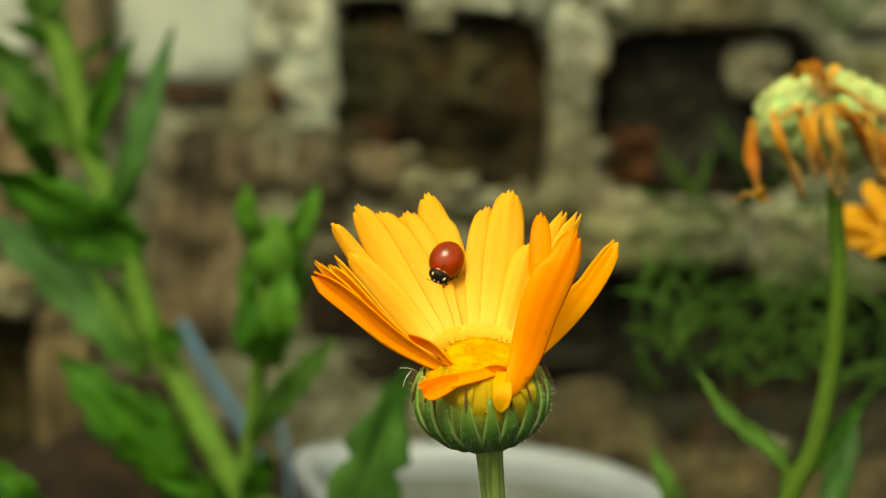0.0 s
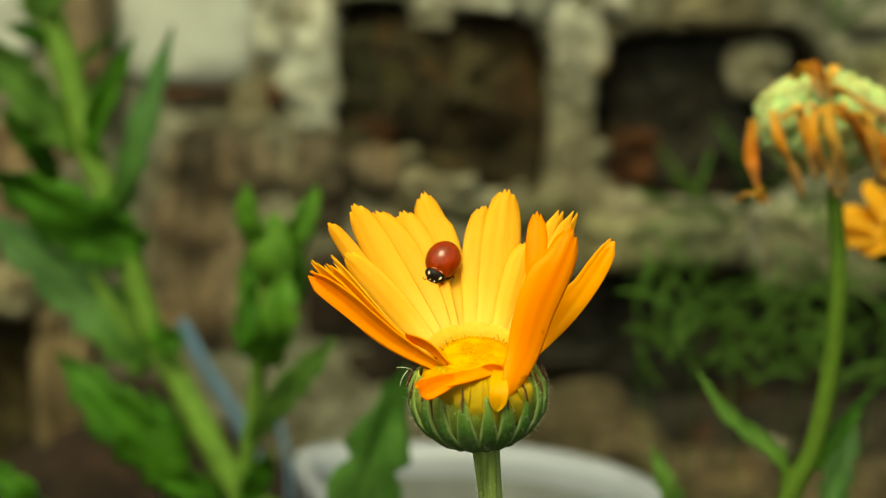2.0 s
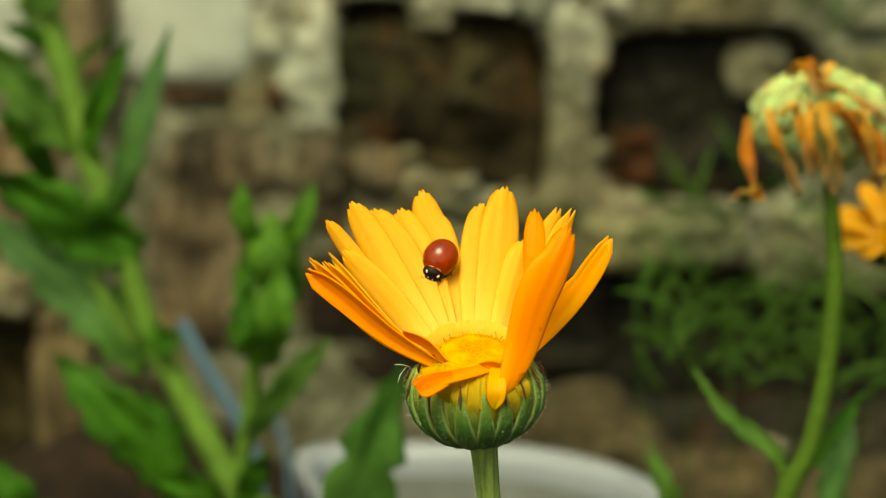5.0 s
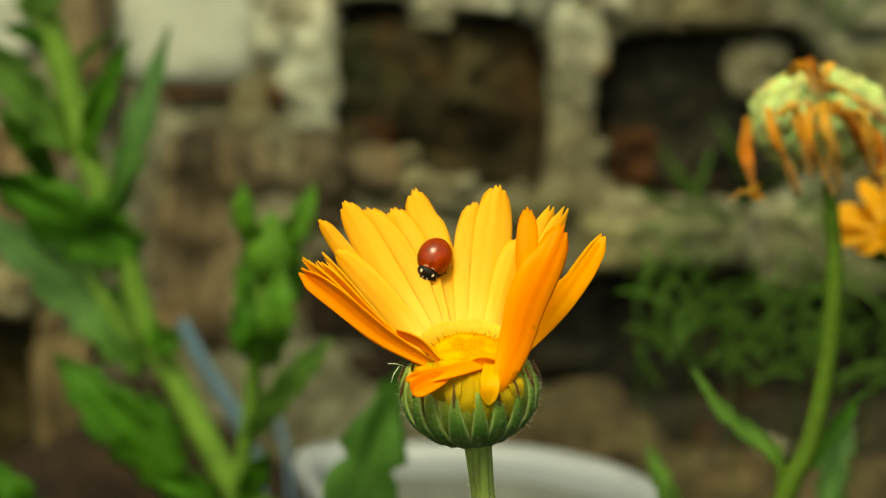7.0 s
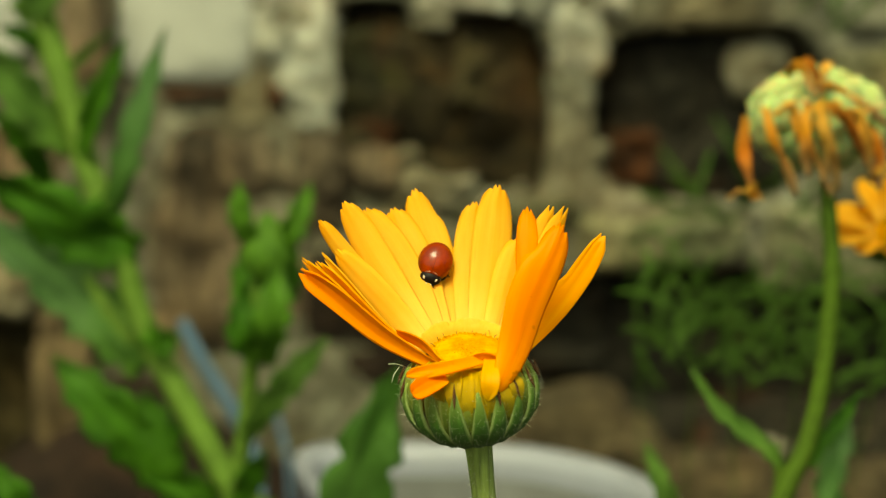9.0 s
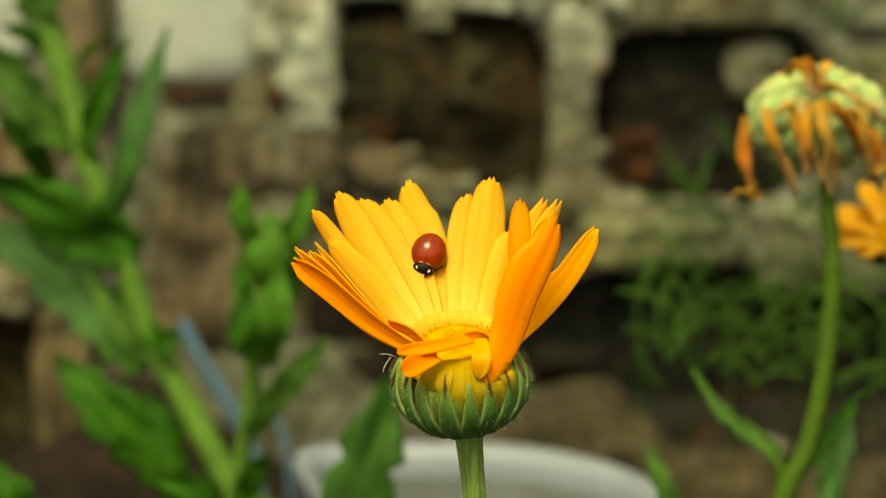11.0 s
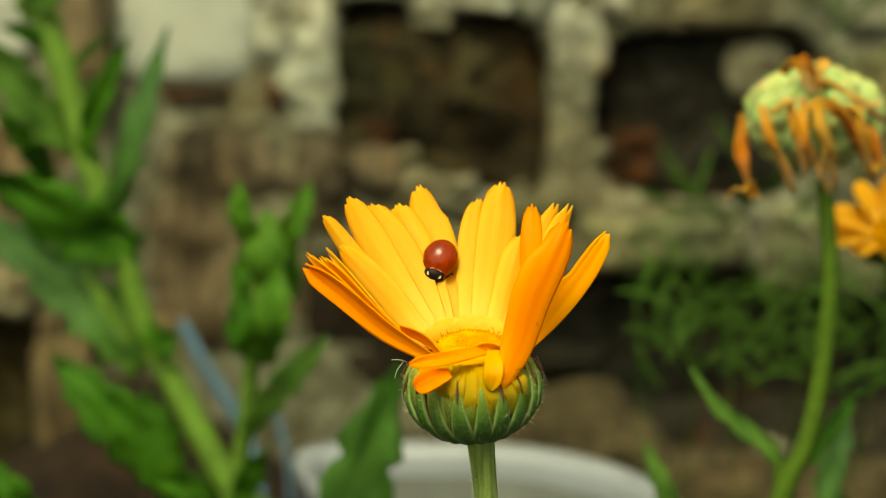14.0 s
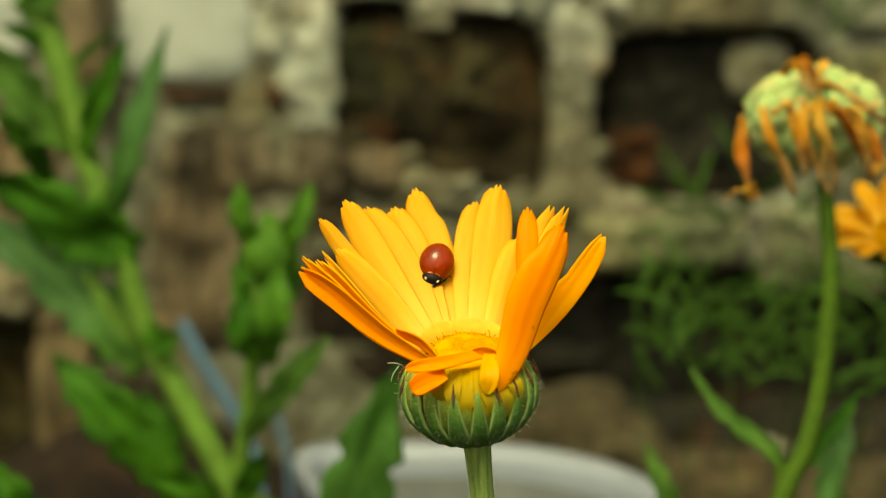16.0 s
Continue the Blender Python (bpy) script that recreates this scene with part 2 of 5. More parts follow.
RUBBLE = earthy("tan_rubble", [(0.3, (0.0402, 0.02997, 0.01535)), (0.7, (0.1096, 0.08626, 0.04532))], 30, 250, 0.95, 0.003)
TAN = earthy("tan_brick", [(0.3, (0.12, 0.088, 0.054)), (0.7, (0.29, 0.22, 0.135))], 26, 250, 0.95, 0.003)
MOSSY = earthy("mossy_stone", [(0.3, (0.0845, 0.096, 0.0468)), (0.7, (0.2844, 0.2801, 0.1716))], 30, 250, 0.95, 0.003)
# darker copy of the mossy stone, with the plants' shade painted into its colour
MOSSY_SHADE = earthy("mossy_stone_painted_shade", [(0.3, (0.040, 0.044, 0.020)), (0.7, (0.125, 0.122, 0.068))], 30, 250, 0.95, 0.003)
MORTAR_LIGHT = earthy("pale_mortar", [(0.3, (0.34, 0.335, 0.262)), (0.7, (0.60, 0.59, 0.49))], 30, 300, 0.95, 0.003, spots=(0.60, (0.17, 0.125, 0.0667)), gritty=0.4)
SOIL = earthy("garden_soil", [(0.3, (0.01102, 0.00564, 0.002932)), (0.7, (0.03131, 0.01666, 0.008866))], 22, 240, 0.95, 0.005)
WOOD = earthy("grey_wood", [(0.3, (0.068, 0.050, 0.026)), (0.7, (0.165, 0.128, 0.068))], 20, 200, 0.85, 0.001,
              stretch=(3, 3, 0.3))
WOOD_LIGHT = earthy("bleached_wood", [(0.3, (0.12, 0.092, 0.055)), (0.7, (0.26, 0.205, 0.13))], 20, 200, 0.85, 0.001, stretch=(3, 3, 0.3))
POT = plain("white_plastic", (0.2224, 0.2416, 0.284), 0.45, 0.4, 40, 0.2)
POT_INNER = plain("grey_plastic", (0.155, 0.165, 0.160), 0.6, 0.3, 45, 0.3)
STRAP = plain("blue_plastic", (0.048, 0.098, 0.150), 0.6, 0.3, 60, 0.35)
SHELL = plain("wing_case_red_brown", (0.25, 0.024, 0.002), 0.19, 0.32, 300, 0.6, 0.0)
BLACK = plain("beetle_black", (0.008, 0.005, 0.004), 0.5, 0.12)
CREAM = plain("cream_marking", (0.70, 0.62, 0.46), 0.4, 0.4)


# ---- building helpers ----
def thing(name, at, label, category, group="", kind=""):
    e = new(name)
    e.location = at
    e.empty_display_size = 0.01
    bpy.context.view_layer.update()
    return tagged(e, label, category, group, kind)


def part(name, bm, material, parent, label="", smooth=True, thick=0.0):
    """Links a bmesh, given in world coordinates, as one mesh under its thing or part."""
    me = bpy.data.meshes.new(name)
    for fc in bm.faces:
        fc.smooth = smooth
    at = Vector((0, 0, 0))
    p = parent
    while p is not None:
        at += p.location
        p = p.parent
    bm.transform(Matrix.Translation(-at))
    bm.to_mesh(me)
    bm.free()
    me.materials.append(material)
    ob = new(name, me)
    if parent is not None:
        ob.parent = parent
    if thick:
        s = ob.modifiers.new("thickness", "SOLIDIFY")
        s.thickness, s.offset = thick, 0
    if label:
        ob["label"] = label
    return ob


def alone(name, bm, material, label, category, group="", kind="", smooth=True):
    ob = part(name, bm, material, None, smooth=smooth)
    return tagged(ob, label, category, group, kind)


def curve3(pts, n):
    """n+1 points of a smooth line through the given ones (Catmull-Rom)."""
    p = [Vector(q) for q in pts]
    if len(p) == 2:
        return [p[0].lerp(p[1], i / n) for i in range(n + 1)]
    p = [p[0] * 2 - p[1]] + p + [p[-1] * 2 - p[-2]]
    out = []
    m = len(p) - 3
    for i in range(n + 1):
        s = i / n * m
        k = min(int(s), m - 1)
        u = s - k
        a, b, c, d = p[k:k + 4]
        out.append(0.5 * (2 * b + (c - a) * u + (2 * a - 5 * b + 4 * c - d) * u * u + (3 * b - a - 3 * c + d) * u ** 3))
    return out


def tube(bm, pts, radii, n=16, sides=10, ridge=0.0, flat=1.0):
    line = curve3(pts, n)
    rings = []
    ref = Vector((0.13, 1, 0.07)).normalized()
    for i, c in enumerate(line):
        t = (line[min(i + 1, n)] - line[max(i - 1, 0)]).normalized()
        a = t.cross(ref).normalized()
        b = t.cross(a)
        s = i / n * (len(radii) - 1)
        k = min(int(s), len(radii) - 2) if len(radii) > 1 else 0
        r = radii[k] + (radii[k + 1] - radii[k]) * (s - k) if len(radii) > 1 else radii[0]
        rings.append([bm.verts.new(c + (a * math.cos(q) + b * math.sin(q) * flat) * r * (1 + ridge * math.cos(q * sides / 2)))
                      for q in (2 * math.pi * j / sides for j in range(sides))])
    for r0, r1 in zip(rings, rings[1:]):
        for j in range(sides):
            bm.faces.new((r0[j], r0[(j + 1) % sides], r1[(j + 1) % sides], r1[j]))
    bm.faces.new(rings[0][::-1])
    bm.faces.new(rings[-1])
    return bm


def blade(pts, width, roll=0.0, cup=0.0, shape="petal", teeth=4, n=18, m=18, wavy=0.0, seed=0, curl=0.0, tooth=0.03,
          claw=0.4, facing=(0.05, -1.0, 0.3), notch=None):
    """A petal or leaf along a line: widths by shape, hollow across (cup), rolled about its line, toothed or pointed."""
    bm = bmesh.new()
    uv = bm.loops.layers.uv.new("UVMap")
    rnd = random.Random(seed)
    line = curve3(pts, 40)
    ph, lobes = rnd.random() * 6, [rnd.uniform(0.5, 1.2) for _ in range(teeth + 1)]
    grid = []
    for j in range(m + 1):
        u = j / m * 2 - 1
        col = []
        end = 1.0
        if shape == "petal":
            q = (u + 1) / 2 * teeth
            saw = abs((q % 1) - 0.5) * 2
            end = 1 - tooth * saw * lobes[min(int(q), teeth)] - 0.055 * u * u
        for i in range(n + 1):
            s = i / n * end
            k = min(int(s * 40), 39)
            c = line[k].lerp(line[k + 1], s * 40 - k)
            t = (line[min(k + 1, 40)] - line[max(k - 1, 0)]).normalized()
            hint = Matrix.Rotation(radians(roll + curl * s), 3, t) @ Vector(facing)
            side = t.cross(hint).normalized()
            nrm = side.cross(t).normalized()
            if shape == "petal":
                w = claw + (1 - claw) * math.sin(min(s / 0.62, 1) * math.pi / 2)
                if s > 0.62:
                    w *= 1 - 0.62 * ((s - 0.62) / 0.38) ** 2.6
            elif shape == "strap":
                w = (0.6 + 0.4 * math.sin(s * math.pi)) * (1 - max(0, (s - 0.75) / 0.25) ** 2 * 0.85)
            else:
                w = (0.5 + 0.5 * math.sin(min(s / 0.55, 1) * math.pi / 2)) * max(0.03, 1 - max(0, (s - 0.5) / 0.5) ** 2.0)
                w *= 1 + 0.17 * (math.sin(s * 30 + ph) + 0.8 * math.sin(s * 52 + ph * 2)) * (abs(u) > 0.7)
            if notch and u * notch[1] > 0:    # one flank torn narrower above a step
                w *= 1 - notch[2] * min(1.0, max(0.0, (s - notch[0]) / 0.06))
            d = noise.noise(Vector((s * 4 + seed * 7.3, u * 1.5, ph))) * wavy
            off = cup * (u * u - 0.3) * (0.3 + 0.7 * s) + 0.012 * width * math.cos(u * 9) * s
            col.append(bm.verts.new(c + side * u * width / 2 * w * (1 + 0.5 * d / max(width, 1e-6) * (abs(u) > 0.8)) + nrm * (off + d)))
        grid.append(col)
    for j in range(m):
        for i in range(n):
            fc = bm.faces.new((grid[j][i], grid[j + 1][i], grid[j + 1][i + 1], grid[j][i + 1]))
            for lp, (a, b) in zip(fc.loops, ((j, i), (j + 1, i), (j + 1, i + 1), (j, i + 1))):
                lp[uv].uv = (a / m, b / n)
    return bm


def place_mm(bm, origin):
    bm.transform(Matrix.Translation(origin) @ Matrix.Scale(0.001, 4))
    return bm


def ball(bm, at, r, sub=2, squash=(1, 1, 1), rot=None, lump=0.0, seed=0.0):
    m = Matrix.Translation(at) @ (rot.to_4x4() if rot else Matrix.Identity(4)) @ Matrix.Diagonal((r * squash[0], r * squash[1], r * squash[2], 1))
    vs = bmesh.ops.create_icosphere(bm, subdivisions=sub, radius=1)["verts"]
    for v in vs:
        if lump:
            v.co *= 1 + lump * noise.noise(v.co * 1.7 + Vector((seed, seed * 1.3, 0)))
        v.co = m @ v.co
    return vs


def block(cx, cz, hw, hh, y, deep, seed, rough=0.006, cut=14, warp=0.004):
    """A worn brick or stone: a box of fine mesh with rounded, crumbled corners and a rough face."""
    bm = bmesh.new()
    bmesh.ops.create_cube(bm, size=2)
    bmesh.ops.subdivide_edges(bm, edges=bm.edges[:], cuts=cut, use_grid_fill=True)
    for v in bm.verts:
        p = v.co.copy()
        e = Vector((abs(p.x) ** 5, abs(p.y) ** 5, abs(p.z) ** 5))
        k = (e.x + e.y + e.z) ** 0.2
        p = p / max(1.0, k)
        q = Vector((cx + p.x * hw, y + deep / 2 + p.y * deep / 2, cz + p.z * hh))
        g = q * 38 + Vector((seed * 3.1, seed, 0))
        q += Vector((noise.noise(g), noise.noise(g + Vector((9, 0, 0))) * rough / warp, noise.noise(g + Vector((0, 9, 0))))) * warp
        q += Vector((noise.noise(q * 130), 0, noise.noise(q * 130 + Vector((4, 0, 0))))) * warp * 0.2
        q.y += noise.noise(q * 110) * rough * 0.5
        v.co = q
    return bm


# ---- ground: one sheet of soil, banked against the wall ----
WALL_Y = 0.80


def soil_height(x, y):
    bank = max(0.0, min(1.0, (y - 0.52) / 0.2))
    near = math.exp(-(x / 0.9) ** 2)
    h = 0.078 * bank * bank * (3 - 2 * bank) * near * (0.95 + 0.75 * math.exp(-((x + 0.145) / 0.055) ** 2)) if y < 1.2 else 0.0
    if abs(x) < 2 and -1 < y < 1.2:
        h += 0.008 * noise.noise(Vector((x * 14, y * 14, 0))) + 0.003 * noise.noise(Vector((x * 60, y * 60, 3)))
    return h


def sheet(name, xs, ys, at, material):
    verts = [at(x, y) for y in ys for x in xs]
    w = len(xs)
    faces = [(j * w + i, j * w + i + 1, (j + 1) * w + i + 1, (j + 1) * w + i) for j in range(len(ys) - 1) for i in range(w - 1)]
    me = bpy.data.meshes.new(name)
    me.from_pydata(verts, [], faces)
    me.polygons.foreach_set("use_smooth", [True] * len(faces))
    me.materials.append(material)
    return new(name, me)


def spread(lo, hi, fine_lo, fine_hi, step):
    mid = list(np.arange(fine_lo, fine_hi + step / 2, step))
    left, right, d = [], [], step
    x = mid[0]
    while x > lo:
        d *= 1.5
        x = max(lo, x - d)
        left.append(x)
    x, d = mid[-1], step
    while x < hi:
        d *= 1.5
        x = min(hi, x + d)
        right.append(x)
    return [float(v) for v in left[::-1] + mid + right]


ground = sheet("ground", spread(-400, 400, -0.45, 0.45, 0.008), spread(-400, 400, 0.35, 0.86, 0.008),
               lambda x, y: (x, y, soil_height(x, y)), SOIL)
tagged(ground, "dark brown crumbly garden soil banked against the wall", "ground", kind="structure")

# ---- old garden wall: crumbling lime mortar with bricks eroded back into hollows ----
# centre x, centre z, half width, half height, depth of the hollow
HOLLOWS = [
    (*(-0.0305, 0.2922, 0.0181, 0.0111), 0.035), (*(0.0249, 0.229, 0.0209, 0.0137), 0.03), (*(-0.0015, 0.2552, 0.0491, 0.0406), 0.035), (*(0.124, 0.2503, 0.0517, 0.04), 0.055), (*(0.1339, 0.1401, 0.0968, 0.041), 0.045),
    (*(-0.2047, 0.111, 0.0192, 0.047), 0.04), (*(0.264, 0.2514, 0.0448, 0.0374), 0.05), (*(-0.2658, 0.254, 0.0422, 0.0347), 0.04),
]


def wall_depth(x, z):
    q = Vector((x, 0, z))
    d = 0.004 * noise.noise(q * 15) + 0.002 * noise.noise(q * 60) + 0.0018 * noise.noise(q * 160)
    wx = x + 0.007 * noise.noise(q * 20 + Vector((5, 0, 0))) + 0.003 * noise.noise(q * 75)
    wz = z + 0.007 * noise.noise(q * 20 + Vector((0, 7, 0))) + 0.003 * noise.noise(q * 75 + Vector((0, 3, 0)))
    for cx, cz, hw, hh, deep in HOLLOWS:
        r = (abs((wx - cx) / hw) ** 3.5 + abs((wz - cz) / hh) ** 3.5) ** (1 / 3.5)
        s = max(0.0, min(1.0, (1.06 - r) / 0.14))
        d += deep * s * s * (3 - 2 * s)
    return d


wall = sheet("wall_garden", spread(-3.0, 3.0, -0.30, 0.30, 0.003), spread(-0.1, 1.6, 0.05, 0.42, 0.003),
             lambda x, z: (x, WALL_Y + wall_depth(x, z), z), MORTAR)
tagged(wall, "old crumbling lime mortar wall with eroded brick hollows", "wall", kind="structure")
core = bmesh.new()
bmesh.ops.create_cube(core, size=1, matrix=Matrix.Translation((0, WALL_Y + 0.20, 0.75)) @ Matrix.Diagonal((6.0, 0.20, 1.7, 1)))
part("wall_core", core, MORTAR, wall, smooth=False)

BRICKS = [
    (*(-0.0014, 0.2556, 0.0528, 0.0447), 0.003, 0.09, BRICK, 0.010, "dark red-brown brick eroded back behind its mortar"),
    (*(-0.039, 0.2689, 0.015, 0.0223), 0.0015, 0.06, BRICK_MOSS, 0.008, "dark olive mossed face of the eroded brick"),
    (*(0.124, 0.2505, 0.0543, 0.0433), 0.014, 0.09, BRICK_BLACK, 0.008, "black brick with an orange corner"),
    (*(0.1335, 0.1406, 0.0998, 0.0443), 0.030, 0.09, BRICK_BLACK, 0.008, "dark brick behind the weeds"),
    (*(-0.0989, 0.194, 0.0438, 0.0577), -0.003, 0.08, STONE, 0.008, "grey-brown weathered stone with vertical streaks"),
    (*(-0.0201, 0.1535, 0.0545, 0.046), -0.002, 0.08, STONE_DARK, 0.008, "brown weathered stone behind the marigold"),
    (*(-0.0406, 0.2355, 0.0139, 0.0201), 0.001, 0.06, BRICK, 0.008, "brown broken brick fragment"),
    (*(-0.0296, 0.2427, 0.0112, 0.0091), 0.001, 0.05, BRICK_RED, 0.006, "brown broken brick fragment"),
    (*(0.0871, 0.2293, 0.0118, 0.0165), 0.014, 0.06, BRICK_RED, 0.009, "orange-red broken brick piece in the hollow"),
    (*(0.1449, 0.269, 0.0147, 0.016), 0.005, 0.07, MORTAR, 0.008, "pale grey mortar lump in the hollow"),
    (*(0.1914, 0.1779, 0.045, 0.0096), -0.006, 0.06, MOSSY, 0.005, "mossy stone under the ledge"),
    (*(0.1003, 0.1946, 0.0416, 0.0137), -0.008, 0.06, MOSSY, 0.005, "mossy stone of the ledge"),
    (*(0.1853, 0.1951, 0.0422, 0.015), -0.008, 0.06, MOSSY, 0.005, "mossy stone of the ledge"),
    (*(-0.0624, 0.2844, 0.0152, 0.0344), -0.003, 0.05, MORTAR_LIGHT, 0.003, "pale crumbly mortar between the bricks"),
    (*(-0.0862, 0.2516, 0.0289, 0.0022), -0.002, 0.04, MORTAR, 0.005, "pale mortar ledge under the tile edge"),
    (*(-0.0781, 0.2963, 0.0085, 0.0227), -0.0045, 0.03, MORTAR_LIGHT, 0.004, "tan stained strip of render beside the plaster"),
    (*(-0.0588, 0.2592, 0.0121, 0.0148), -0.005, 0.04, MORTAR_LIGHT, 0.006, "crumbling tongue of pale mortar"),
    (*(-0.0136, 0.2168, 0.0106, 0.0117), -0.002, 0.05, MORTAR, 0.006, "mortar wedge under the eroded brick"),
    (*(0.0026, 0.2147, 0.0118, 0.0088), -0.002, 0.05, MORTAR, 0.006, "mortar wedge under the eroded brick"),
    (*(0.0420, 0.3110, 0.0122, 0.0160), -0.006, 0.05, MORTAR_LIGHT, 0.006, "mortar over the joint"),
    (*(0.0747, 0.306, 0.0078, 0.013), -0.003, 0.05, MORTAR_LIGHT, 0.006, "mortar over the joint"),
    (*(-0.0349, 0.3200, 0.0113, 0.0103), -0.003, 0.05, MORTAR_LIGHT, 0.006, "mortar bed over the brick"),
    (*(-0.0758, 0.261, 0.0043, 0.0061), -0.006, 0.03, BRICK_RED, 0.004, "brown brick chip in the mortar"),
    (*(-0.0339, 0.2255, 0.0161, 0.0115), -0.002, 0.05, STONE, 0.008, "broken brown brick end"),
    # the bed's shade is in its material colour
    (*(0.0339, 0.2065, 0.035, 0.007), -0.005, 0.05, MOSSY_SHADE, 0.005, "grey mortar bed"),
    (*(0.0602, 0.2629, 0.0097, 0.0359), -0.002, 0.04, MORTAR, 0.003, "pale mortar upright joint"),
    (*(0.0609, 0.2886, 0.0132, 0.0227), -0.002, 0.04, MORTAR_LIGHT, 0.003, "pale mortar upright joint"),
    (*(0.0117, 0.2693, 0.0107, 0.0149), -0.001, 0.05, BRICK_OLIVE, 0.010, "olive lichen-stained brick face"),
    (*(0.0561, 0.1512, 0.0239, 0.0288), 0.018, 0.06, BRICK_BLACK, 0.008, "dark brown stone beside the hollow"),
    (*(0.0154, 0.3068, 0.029, 0.0095), -0.004, 0.04, MORTAR_LIGHT, 0.006, "pale mortar bed over the brick"),
    (*(-0.0565, 0.2223, 0.0116, 0.0268), -0.004, 0.05, STONE, 0.006, "brown broken brick end"),
    (*(0.1962, 0.2501, 0.0231, 0.0361), -0.003, 0.05, MOSSY, 0.006, "mossy grey stone"),
    (*(-0.1983, 0.2975, 0.0192, 0.0215), -0.004, 0.05, PLASTER, 0.004, "pale mortar patch"),
    (*(-0.0058, 0.2972, 0.0098, 0.0079), -0.002, 0.04, MORTAR, 0.007, "drip of pale mortar"),
    (*(0.1694, 0.3065, 0.0669, 0.0173), -0.004, 0.05, MORTAR, 0.006, "mossy stone over the hollow"),
    (*(0.0964, 0.0843, 0.0494, 0.0259), -0.004, 0.06, BRICK_BLACK, 0.008, "dark stone at the wall foot"),
    (*(0.1932, 0.0849, 0.0487, 0.0266), -0.004, 0.06, BRICK_BLACK, 0.008, "dark stone at the wall foot"),
    (*(-0.1889, 0.2230, 0.0445, 0.0340), -0.004, 0.06, TAN, 0.006, "tan weathered brick in the wall"),
    (*(-0.2047, 0.111, 0.0219, 0.0498), 0.022, 0.08, BRICK_OLIVE, 0.008, "dark brick at the foot of the wall"),
    (*(0.264, 0.2513, 0.0474, 0.0399), 0.026, 0.09, BRICK, 0.010, "red-brown eroded brick"),
    (*(-0.2658, 0.2539, 0.0448, 0.0373), 0.020, 0.09, BRICK, 0.010, "red-brown eroded brick"),
]
for n, (cx, cz, hw, hh, back, deep, material, rough, label) in enumerate(BRICKS):
    kind = "mortar_patch" if "mortar" in label or "render" in label else "stone" if "stone" in label else "brick"
    part(kind, block(cx, cz, hw, hh, WALL_Y + back, deep, n + 1, rough, 22, 0.0045 if "mortar" in label else 0.005), material, wall, label)
part("brick", block(*(-0.1107, 0.262, 0.0165, 0.0033), WALL_Y - 0.006, 0.03, 30, 0.003, 10, 0.002), BRICK_RED, wall, "thin dark red tile edge")
# smooth white plaster above it, and lumps of mortar squeezed out along the joints
part("plaster_patch", block(*(-0.1145, 0.2927, 0.0319, 0.0263), WALL_Y - 0.0045, 0.02, 40, 0.0015, 14, 0.003), PLASTER, wall, "smooth whitish plaster patch")
lumps = bmesh.new()
rnd = random.Random(4)
for x0, z0, x1, z1, num, r in ((*(-0.1162, 0.2535), *(-0.0676, 0.253), 12, 0.005), (*(-0.0769, 0.2988), *(-0.0573, 0.253), 26, 0.010),
                               (*(0.0572, 0.2988), *(0.0596, 0.2193), 26, 0.011),
                               (*(0.0612, 0.2001), *(0.2017, 0.1909), 22, 0.009), (*(-0.0217, 0.2245), *(0.0119, 0.2153), 12, 0.008), (*(-0.0578, 0.2193), *(0.0559, 0.2074), 26, 0.009),
                               (*(-0.1957, 0.2988), *(-0.194, 0.2837), 5, 0.010), (*(0.0901, 0.206), *(0.1593, 0.204), 16, 0.008), (*(-0.0372, 0.2150), *(0.0455, 0.2085), 50, 0.007), (*(0.0925, 0.3013), *(0.1964, 0.295), 22, 0.010)):
    for i in range(num // 3):
        k = rnd.random()
        at = Vector((x0 + (x1 - x0) * k + rnd.gauss(0, 0.006), WALL_Y + 0.001, z0 + (z1 - z0) * k + rnd.gauss(0, 0.005)))
        ball(lumps, at, r * rnd.uniform(0.2, 0.5), 2, (1.4, 0.5, 1.0), None, 0.6, rnd.random() * 50)
part("mortar_rubble", lumps, MORTAR, wall)["kind"] = "stuff"

# ---- rubble, stake, strap and pot at the wall's foot ----
for n, (x, z, y, sx, sz) in enumerate(((*(0.0586, 0.1154), 0.765, 0.024, 0.018), (*(0.0721, 0.1019), 0.75, 0.026, 0.020), (*(0.1177, 0.0888), 0.745, 0.028, 0.022),
                                       (*(0.0469, 0.0921), 0.755, 0.03, 0.022), (*(0.1488, 0.0753), 0.75, 0.03, 0.022), (*(0.0685, 0.0753), 0.73, 0.032, 0.024),
                                       (*(0.1862, 0.0781), 0.74, 0.036, 0.03), (*(0.0202, 0.1005), 0.76, 0.03, 0.024))):
    alone("stone", block(x, z - 0.004, sx, sz, y - 0.02, 0.05, 60 + n, 0.006, 8, 0.006), RUBBLE, "tan broken stone lying on the soil by the wall", "stone", "rubble stones")
alone("stone", block(*(-0.2002, 0.1735, 0.0154, 0.0110), WALL_Y - 0.035, 0.05, 80, 0.005, 9, 0.004), MORTAR, "pale rounded stone set in the wall foot", "stone", "rubble stones")
sx, sz, shw, shh = (-0.1676, 0.1249, 0.0145, 0.044)
stake = thing("wooden_stake", (sx, WALL_Y - 0.04, sz - shh), "light brown weathered wooden stake against the wall", "stake")
part("post", block(sx, sz - 0.004, shw, shh - 0.004, WALL_Y - 0.05, 0.03, 81, 0.003, 12, 0.002), WOOD, stake)
part("splinter", block(sx - shw * 0.45, sz + shh * 0.9, shw * 0.4, shh * 0.14, WALL_Y - 0.046, 0.02, 83, 0.002, 8, 0.002), WOOD, stake, "split wooden top edge")
